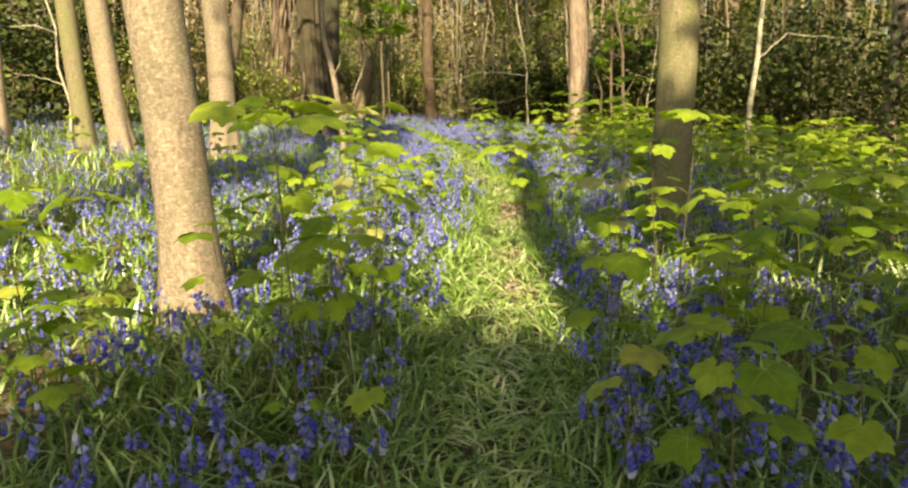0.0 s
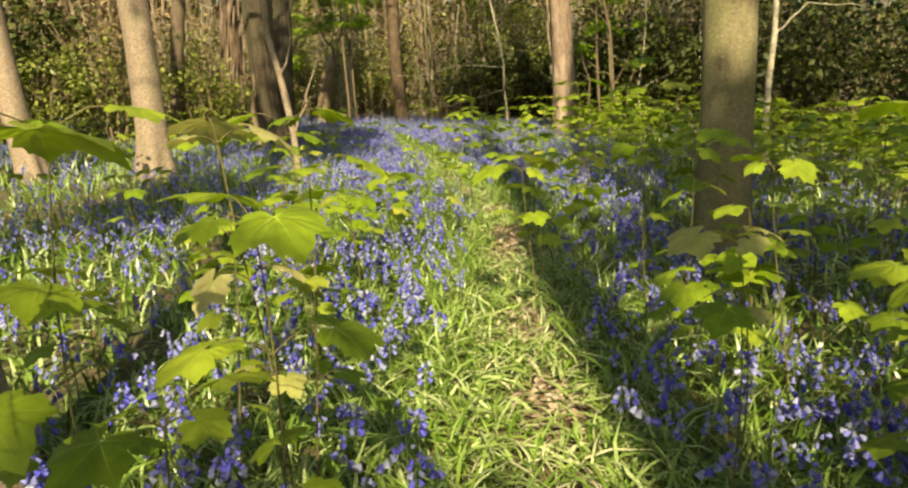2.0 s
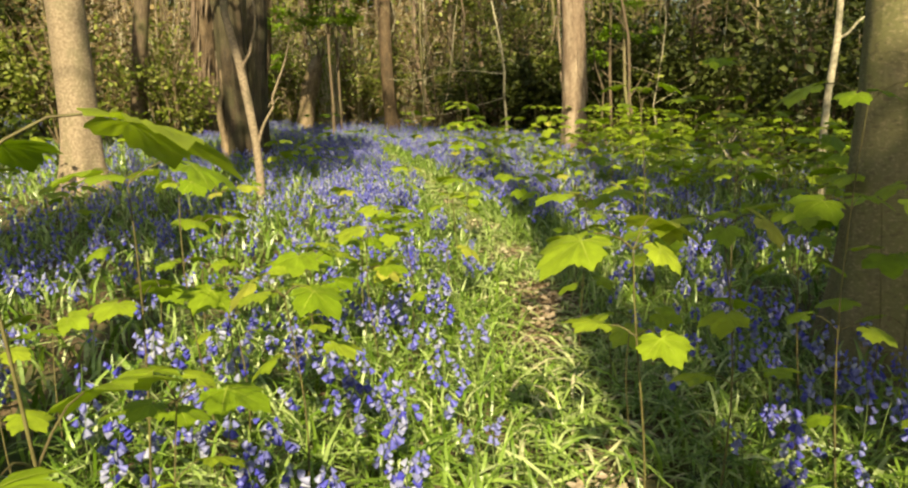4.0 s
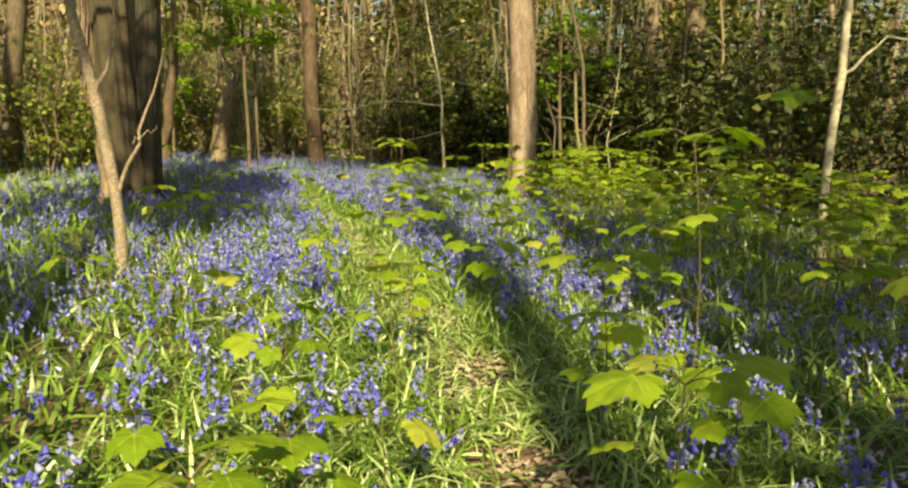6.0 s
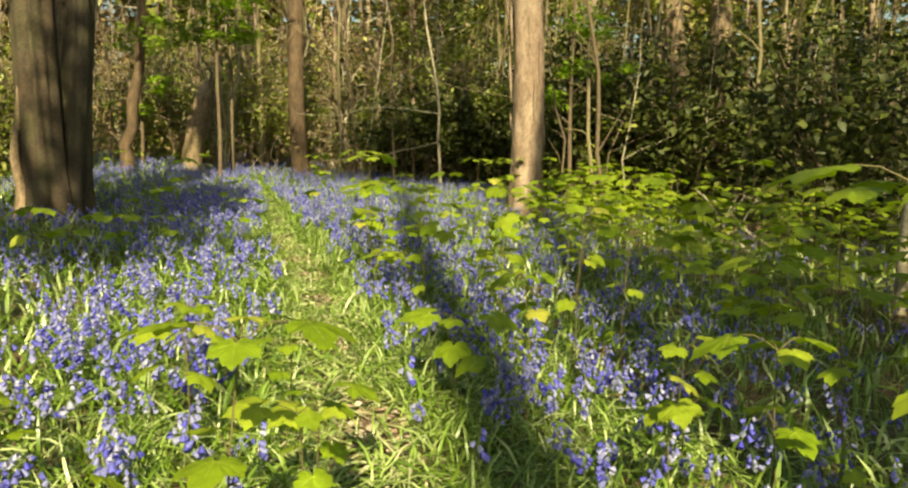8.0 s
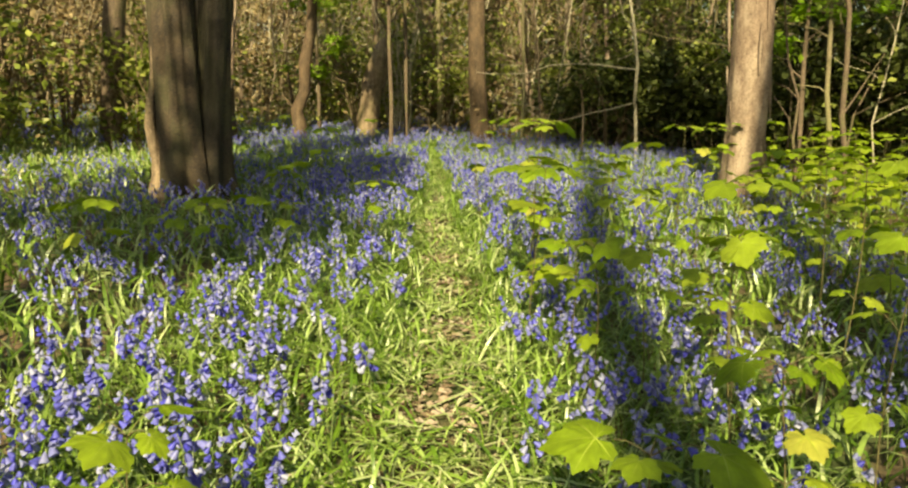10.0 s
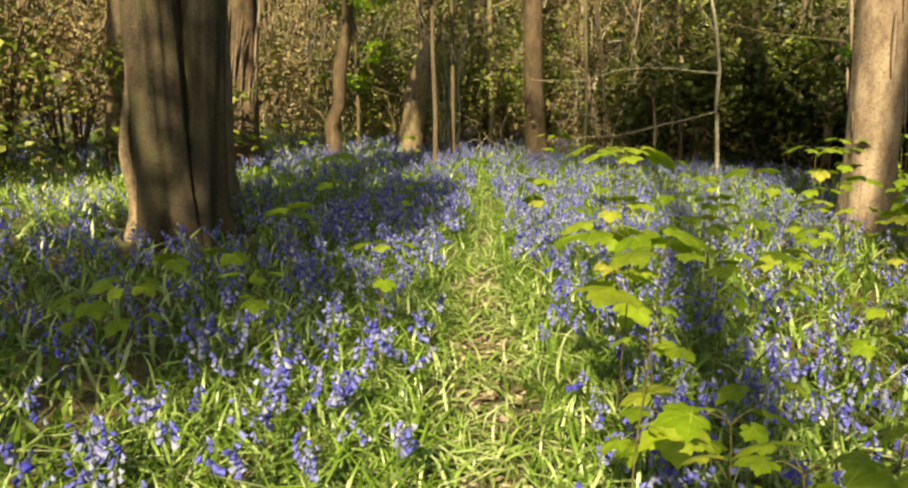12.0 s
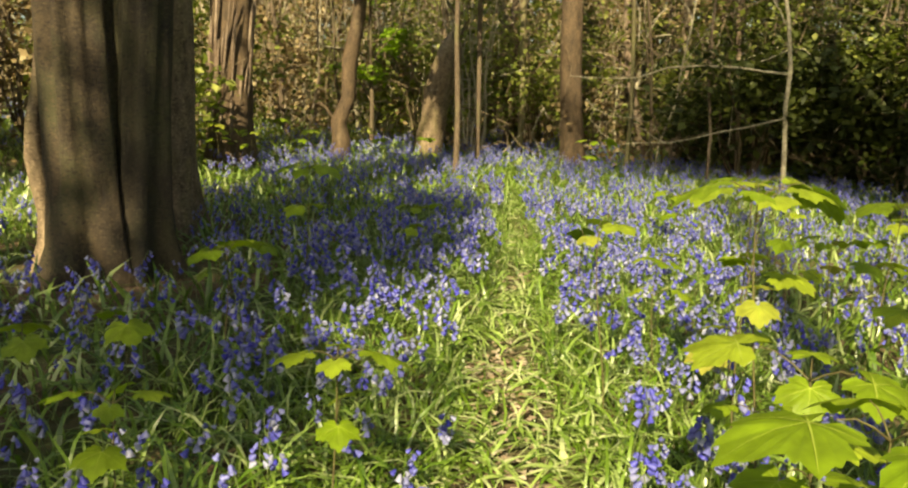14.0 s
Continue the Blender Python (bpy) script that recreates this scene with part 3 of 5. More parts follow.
def log_pile():
    """Short cut logs and bare cut branches lying beside the thicket."""
    for dx, dy, dz, w, n, r in ((0, 0, 0.11, 0.3, 0.9, 0.1), (0.05, 0.24, 0.1, 0.2, 0.8, 0.09), (0.75, 0.1, 0.12, -0.4, 0.7, 0.11), (0.0, 0.12, 0.27, 0.35, 0.75, 0.08)):
        root = new("log")
        root.matrix_basis = pose(7.3 + dx, 23.3 + dy, float(ground_z(7.3 + dx, 23.3 + dy)) + dz)
        tagged(root, "short cut log with a pale sawn end", "log", "logs beside the thicket")
        s = np.linspace(-0.5, 0.5, 6)[:, None]
        axis = np.array([math.cos(w), math.sin(w), 0.02])
        v, f = tube(s * n * axis, r * np.array([0.96, 1.0, 1.03, 1.0, 0.98, 0.95]), 12)
        part("bark", make_mesh("bark", [(v, f, GREY_BARK)]), root)
        for e in (-0.5, 0.5):
            cv, cf = tube(np.array([axis * (n * e * 0.98), axis * (n * e * 1.005)]), [r * 0.93, r * 0.93], 12)
            cap = np.concatenate([cv[12:], [axis * (n * e * 1.012)]])
            tri = np.array([(k, (k + 1) % 12, 12) for k in range(12)])
            part("sawn_end", make_mesh("sawn_end", [(cap, tri, WOOD)]), root, "pale sawn wood")
    for x, y, w, n, rise in ((6.3, 21.6, 2.2, 1.3, 0.75), (7.0, 22.0, 2.5, 1.5, 0.6), (8.2, 22.4, 2.7, 1.8, 0.55), (5.9, 22.6, 0.6, 1.0, 0.8)):
        root = new("fallen_branch")
        root.location = (x, y, float(ground_z(x, y)))
        tagged(root, "bare pale fallen branch leaning out of the undergrowth", "branch", "fallen branches beside the logs")
        s = np.linspace(0, 1, 7)[:, None]
        p = s * np.array([math.cos(w) * n, math.sin(w) * n * 0.4, rise * n]) + 0.04 * np.sin(s * 7 + w)
        part("stem", make_mesh("stem", [(*tube(p, np.linspace(0.025, 0.008, 7), 6), PALE_TWIG)]), root)
        q = p[3] + s * np.array([0.25, 0.0, 0.45])
        part("twig", make_mesh("twig", [(*tube(q, np.linspace(0.012, 0.004, 7), 5), PALE_TWIG)]), root)


log_pile()


# ---- thicket ----
def shrub(x, y, w, h, n, mat, label, stems=7, leaf=0.12, category="shrub", twig=TWIG):
    root = new("shrub")
    root.location = (x, y, float(ground_z(x, y)))
    tagged(root, label, category)
    for q in range(stems):
        a, lean = rng.random() * 6.28, rng.uniform(0.1, 0.45)
        s = np.linspace(0, 1, 7)[:, None]
        top = h * rng.uniform(0.8, 1.25)
        p = np.array([math.cos(a), math.sin(a), 0]) * (0.12 + s * w * lean * 1.6) + s * np.array([0, 0, top]) + 0.05 * np.sin(s * 8 + a)
        bits = [tube(p, np.linspace(0.035, 0.008, 7), 5)]
        for b in range(3):
            k = rng.integers(2, 6)
            d = rng.normal(size=3) * 0.5 + np.array([0, 0, 0.4])
            bits.append(tube(p[k] + np.linspace(0, 1, 4)[:, None] * d, np.linspace(0.012, 0.004, 4), 4))
        part("stem", make_mesh("stem", [(*joined(bits), twig)]), root)
    chunks = [(*leaf_cloud(n, (0, 0, h * 0.58), (w, w * 0.8, h * 0.55), leaf, 0.95), mat)]
    if mat is HOLLY:
        chunks.append((*leaf_cloud(n // 6, (0, -0.25 * w, h * 0.6), (w, w * 0.7, h * 0.5), leaf * 0.8), HAZEL))
    part("foliage", make_mesh("foliage", chunks), root)
    return root


for q in range(46):
    x = -15 + 28 * ((q * 0.618) % 1.0)
    y = 29.5 + 8 * rng.random() + 0.02 * x * x
    if -3.8 < x < 6 and y < 33:
        y += 3
    # left of x -1.2 leaf and twig colours are paler, to read as sunlit
    mat = (HAZEL if q % 2 else DEAD) if x < -1.2 else (HOLLY if q % 3 else HAZEL)
    tone = {HAZEL: "leafy brown-green hazel thicket behind the bluebells", DEAD: "dry tan leafy thicket, paled to look sunlit, behind the bluebells", HOLLY: "dark evergreen thicket behind the bluebells"}[mat]
    shrub(x, y, rng.uniform(1.0, 1.8), rng.uniform(1.8, 3.6), 800 if x < -1.2 else 1400, mat, tone, 10, twig=PALE_TWIG if x < -1.2 else TWIG)
for x, y, w, h in ((8.5, 22.5, 2.2, 3.6), (11.5, 19.0, 2.4, 4.2), (12.5, 24, 2.5, 4.2), (1.2, 31.5, 2.0, 2.6), (3.6, 32.5, 2.2, 3.0), (-13.5, 21.5, 2.6, 4.6), (-10.6, 22.4, 1.8, 3.6), (6.4, 29.5, 2.0, 3.2), (9.6, 13.5, 1.8, 3.0)):
    shrub(x, y, w, h, 2300, HOLLY, "dark evergreen holly bush in the shade", 8, 0.2, twig=DARK_BARK)
for x, y, w, h, mat in ((-7.9, 21.6, 1.5, 2.6, HAZEL), (-9.2, 23.5, 1.8, 3.2, DEAD), (-6.9, 24.6, 1.3, 2.0, HAZEL), (-9.8, 26.0, 1.9, 3.4, DEAD), (-7.9, 27.5, 1.6, 3.0, HAZEL), (-11.8, 18.5, 2.4, 4.2, HOLLY),
                        (-10.6, 20.5, 1.7, 3.0, HOLLY), (-9.2, 20.4, 1.3, 2.2, HAZEL), (-5.2, 31.8, 1.5, 2.6, HAZEL), (-3.2, 33.5, 1.5, 3.0, HAZEL)):
    tone = {HAZEL: "sunlit green bramble and hazel bush", DEAD: "dry tan leafy bush in the sun", HOLLY: "dark evergreen holly bush in the shade"}[mat]
    shrub(x, y, w, h, 1900, mat, tone, 12, 0.2 if mat is HOLLY else 0.13)
for x, y, w, h in ((6.9, 27.0, 1.9, 3.8), (9.2, 26.2, 2.1, 4.2), (4.7, 28.4, 1.6, 3.4), (11.4, 28.5, 2.3, 4.6), (3.4, 31.4, 1.4, 2.6), (13.5, 15.5, 2.2, 4.2), (-15.0, 17.0, 2.4, 4.4)):
    shrub(x, y, w, h, 2400, HOLLY, "dark evergreen holly bush in the shade", 8, 0.2, twig=DARK_BARK)



def far_woodland():
    """Rows of thin trunks, twigs and leaf specks that close the wood all round."""
    bits, fine = [], []
    for q in range(600):
        if q < 260:
            a, d = rng.normal(0, 0.62), rng.uniform(21, 44)
        else:
            a, d = rng.random() * 6.28, rng.uniform(26, 58)
        x, y = d * math.sin(a), 10 + d * math.cos(a)
        r = rng.uniform(0.012, 0.045) if rng.random() < 0.8 else rng.uniform(0.06, 0.16)
        h = rng.uniform(6, 12)
        z = float(ground_z(x, y))
        s = np.linspace(0, 1, 7)[:, None]
        p = np.array([x, y, z - 0.1]) + s * np.array([rng.normal() * 0.9, rng.normal() * 0.5, h])
        p[1:6, 0] += np.cumsum(rng.normal(0, 0.16, 5))
        bits.append(tube(p, np.linspace(r, r * 0.4, 7), 6))
    for q in range(5600):
        a = rng.normal(0, 0.7)
        d = rng.uniform(20.5, 38)
        x, y = 0.3 + d * math.sin(a), 10 + d * math.cos(a)
        z = float(ground_z(x, y)) + rng.random() ** 1.3 * 4.5
        w = rng.normal(size=3) * np.array([0.6, 0.3, 0.7]) + np.array([0, 0, 0.4])
        s = np.linspace(0, 1, 5)[:, None]
        p = np.array([x, y, z]) + s * w * rng.uniform(0.6, 1.8) + 0.09 * np.sin(s * 6 + q) - s ** 2 * np.array([0, 0, 0.5]) * rng.random()
        r = rng.uniform(0.005, 0.018)
        fine.append(tube(p, np.linspace(r, r * 0.4, 5), 4))
    leaves, dry = [], []
    for q in range(400):
        a, d = rng.normal(0, 0.68), 22 + 22 * rng.random()
        x, y = d * math.sin(a), 10 + d * math.cos(a)
        left = x < -1.0
        # clumps above view stand only on the right, added to shade that side
        leaves.append((leaf_cloud(260 if left else 330, (x, y, rng.random() * (3.5 if left else 9.0)), (2.2, 1.6, 1.7), 0.15, 0.95 if left else 0.5), q, left))
    for q in range(170):
        a, d = rng.random() * 6.283, 34 + 24 * rng.random()
        leaves.append((leaf_cloud(300, (d * math.sin(a), 10 + d * math.cos(a), rng.uniform(0.8, 15)), (3.2, 3.2, 3.0), 0.42, 0.8), q, math.sin(a) < 0))
    for q in range(330):
        a, d = rng.normal(0, 0.75), 36 + 16 * rng.random()
        leaves.append((leaf_cloud(300, (d * math.sin(a), 10 + d * math.cos(a), 17 * rng.random() ** 0.85), (3.4, 2.4, 2.8), 0.54, 0.8), q, math.sin(a) < 0))
    for q in range(150):
        a, d = rng.normal(0, 0.6), 46 + 10 * rng.random()
        leaves.append((leaf_cloud(300, (d * math.sin(a), 10 + d * math.cos(a), rng.uniform(5, 21)), (4.0, 2.4, 3.0), 0.75, 0.8), q, math.sin(a) < 0))
    for q in range(260):
        a, d = rng.normal(0, 0.7), 20.5 + 13 * rng.random()
        leaves.append((leaf_cloud(300, (d * math.sin(a), 10 + d * math.cos(a), 0.3 + 4.5 * rng.random()), (1.3, 0.9, 1.0), 0.1, 1.0), q, math.sin(a) < 0))
    # on the left more clumps are tan, imitating a bright sunlit distance
    green = [c for c, q, left in leaves if q % 5 in (0, 2) or q % 5 == 4 and not left]
    dry = [c for c, q, left in leaves if q % 5 == 1 or q % 5 in (3, 4) and left]
    dark = [c for c, q, left in leaves if q % 5 == 3 and not left]
    mesh = make_mesh("far_woodland", [(*joined(bits[::3]), PALE_BARK), (*joined(bits[1::3]), GREEN_BARK), (*joined(bits[2::3]), DARK_BARK), (*joined([b for q, b in enumerate(fine) if q % 3]), TWIG), (*joined(fine[::3]), PALE_TWIG), (*joined(green), HAZEL), (*joined(dry), DEAD), (*joined(dark), HOLLY)])
    tagged(part("far_woodland", mesh), "tangle of sunlit bare trunks, twigs and fresh leaves", "woodland", kind="stuff")


far_woodland()


def thin_tree(x, y, r, h, mat, label, seed):
    root = new("thin_tree")
    root.location = (x, y, float(ground_z(x, y)))
    tagged(root, label, "tree", "thin trees of the thicket")
    g = np.random.default_rng(seed)
    s = np.linspace(0, 1, 9)[:, None]
    p = np.array([0, 0, -0.1]) + s * np.array([g.normal() * 0.5, g.normal() * 0.3, h])
    p[1:8, 0] += np.cumsum(g.normal(0, 0.09, 7))
    part("trunk", make_mesh("trunk", [(*tube(p, np.linspace(r, r * 0.4, 9), 8), mat)]), root)
    for k in (2, 3, 4):
        d = np.array([g.normal() * 0.9, g.normal() * 0.4, g.uniform(0.2, 1.0)])
        q = p[k] + np.linspace(0, 1, 5)[:, None] * d + 0.04 * np.sin(np.linspace(0, 6, 5))[:, None]
        part("branch", make_mesh("branch", [(*tube(q, np.linspace(r * 0.35, 0.004, 5), 5), mat)]), root)


lot = np.random.default_rng(19)
for q in range(60):
    x = lot.uniform(-13, 12)
    y = 30.5 + 6 * lot.random() + 0.015 * x * x - (4.0 if x < -6 or x > 5 else 0.0) * lot.random()
    mat, tone = ((DARK_BARK, "thin dark trunk in the thicket"), (PALE_TWIG, "thin pale bare trunk in the thicket"), (RED_BARK, "thin red-brown trunk in the thicket"), (GREEN_BARK, "thin mossy green trunk in the thicket"))[q % 4]
    thin_tree(x, y, lot.choice([0.02, 0.03, 0.045, 0.07, 0.1]), lot.uniform(5, 9), mat, tone, 400 + q)


for q in range(22):
    x = lot.uniform(3.8, 13.0)
    y = 23.6 + 3.6 * lot.random() - 0.25 * max(0.0, x - 9.0)
    mat, tone = ((DARK_BARK, "thin dark trunk before the evergreens"), (PALE_TWIG, "thin pale sunlit stem before the evergreens"), (GREEN_BARK, "thin mossy green trunk before the evergreens"))[q % 3]
    thin_tree(x, y, lot.choice([0.012, 0.018, 0.025, 0.05]), lot.uniform(4, 8), mat, tone, 700 + q)


# ---- sycamore saplings ----
def palmate_leaf(name, seed, blade):
    """A five-lobed toothed leaf, its stalk end at the origin, pointing along y, lobes folded along their ribs."""
    r = np.random.default_rng(seed)
    tips = ((-2.1, 0.62), (-1.05, 0.88), (0.0, 1.0), (1.05, 0.88), (2.1, 0.62))
    ring = []
    for k, (a, n) in enumerate(tips):
        n *= r.uniform(0.93, 1.07)
        for da, m in ((-0.38, 0.83), (-0.27, 0.9), (-0.21, 0.86), (0.0, 1.04), (0.21, 0.86), (0.27, 0.9), (0.38, 0.83)):
            ring.append((a + da, n * m * r.uniform(0.97, 1.03), abs(da)))
        if k < 4:
            b = (a + tips[k + 1][0]) / 2
            ring.append((b, 0.7 * r.uniform(0.93, 1.07), 0.5))
    ring = [(-2.75, 0.3, 0.4)] + ring + [(2.75, 0.3, 0.4)]
    o = np.array([0.0, 0.28, 0.0])
    verts = [o]
    for f in (0.5, 1.0):
        for a, n, fold in ring:
            n = n * 0.72
            z = 0.06 * fold * f - 0.42 * (n * f) ** 2 + r.normal(0, 0.008)
            verts.append(o + np.array([math.sin(a) * n * f, math.cos(a) * n * f, z]))
    m = len(ring)
    tri, quad = [], []
    for k in range(m - 1):
        tri.append((0, 1 + k + 1, 1 + k))
        quad.append((1 + k, 1 + k + 1, 1 + m + k + 1, 1 + m + k))
    v = np.array(verts)
    v -= np.array([0, 0.05, 0])
    quad_tris = [t for a, b, c, d in quad for t in ((a, b, c), (a, c, d))]
    rib_v, rib_f = [], []
    for k, (a, n) in enumerate(tips):
        n = n * 0.72
        for q, f in enumerate((0.0, 0.35, 0.65, 0.93)):
            at = v[0] + np.array([math.sin(a) * n * f, math.cos(a) * n * f, -0.42 * (n * f) ** 2 + 0.01])
            side = np.array([math.cos(a), -math.sin(a), 0]) * 0.009 * (1.05 - f)
            rib_v += [at - side, at + side]
            if q:
                m0 = len(rib_v)
                rib_f.append((m0 - 4, m0 - 3, m0 - 1, m0 - 2))
    return make_mesh(name, [(v, np.array(tri + quad_tris), blade), (np.array(rib_v), np.array(rib_f), VEIN)])


LEAVES = [palmate_leaf("leaf", s, SYCAMORE) for s in (1, 2, 3)]
PALE_LEAVES = [palmate_leaf("leaf", s, PALE_SYCAMORE) for s in (4, 5, 6)]


def sapling(height, levels, size, seed, leaves):
    r = np.random.default_rng(seed)
    root = new("sycamore_sapling")
    s = np.linspace(0, 1, 8)
    ph = r.random() * 6
    stem = np.stack([0.03 * height * np.sin(s * 4 + ph), 0.03 * height * np.cos(s * 3 + ph), -0.04 + (height + 0.04) * s], -1)
    bits = [tube(stem, np.linspace(0.0045, 0.0022, 8), 5)]
    w0 = r.random() * 6.28
    spots = []
    for k in range(levels):
        f = 1.0 - 0.24 * k * (1 + 0.15 * r.random())
        at = np.array([np.interp(f, s, stem[:, j]) for j in range(3)])
        for side in (0, 1):
            spots.append((at, w0 + k * 1.57 + side * 3.14 + r.normal(0, 0.25), size * (1 - 0.16 * k) * r.uniform(0.82, 1.15), k))
    if levels > 1:
        spots.append((stem[-1], w0 + 1.57, size * 0.62, 0))
        spots.append((stem[-1], w0 + 4.71, size * 0.58, 0))
    for at, w, n, k in spots:
        d = np.array([math.cos(w), math.sin(w), 0.0])
        run = n * r.uniform(0.45, 0.75)
        q = np.linspace(0, 1, 4)[:, None]
        p = at + q * d * run + np.array([0, 0, 1.0]) * run * 0.45 * np.sin(q * 1.8)
        bits.append(tube(p, np.linspace(0.0024, 0.0016, 4), 4))
        end = p[-1]
        m = Matrix.Translation(end) @ Matrix.Rotation(w - math.pi / 2, 4, "Z") @ Matrix.Rotation(r.normal(-0.2, 0.16), 4, "X") @ Matrix.Rotation(r.normal(0, 0.18), 4, "Y") @ Matrix.Scale(n, 4)
        part("leaf", leaves[int(r.integers(0, 3))], root, m=m)
    part("stem", make_mesh("stem", [(*joined(bits), SHOOT)]), root)
    return root


LABELS = {2: "tall sycamore sapling with tiers of lime-green leaves", 1: "sycamore seedling with bright lime-green lobed leaves"}
PROTO = {}
for key, (h, lv, size) in {"tall": (1.0, 3, 0.135), "mid": (0.75, 2, 0.13), "low": (0.45, 1, 0.12), "tiered": (1.15, 4, 0.125), "pair": (0.6, 2, 0.11)}.items():
    PROTO[key] = (h, lv, size)

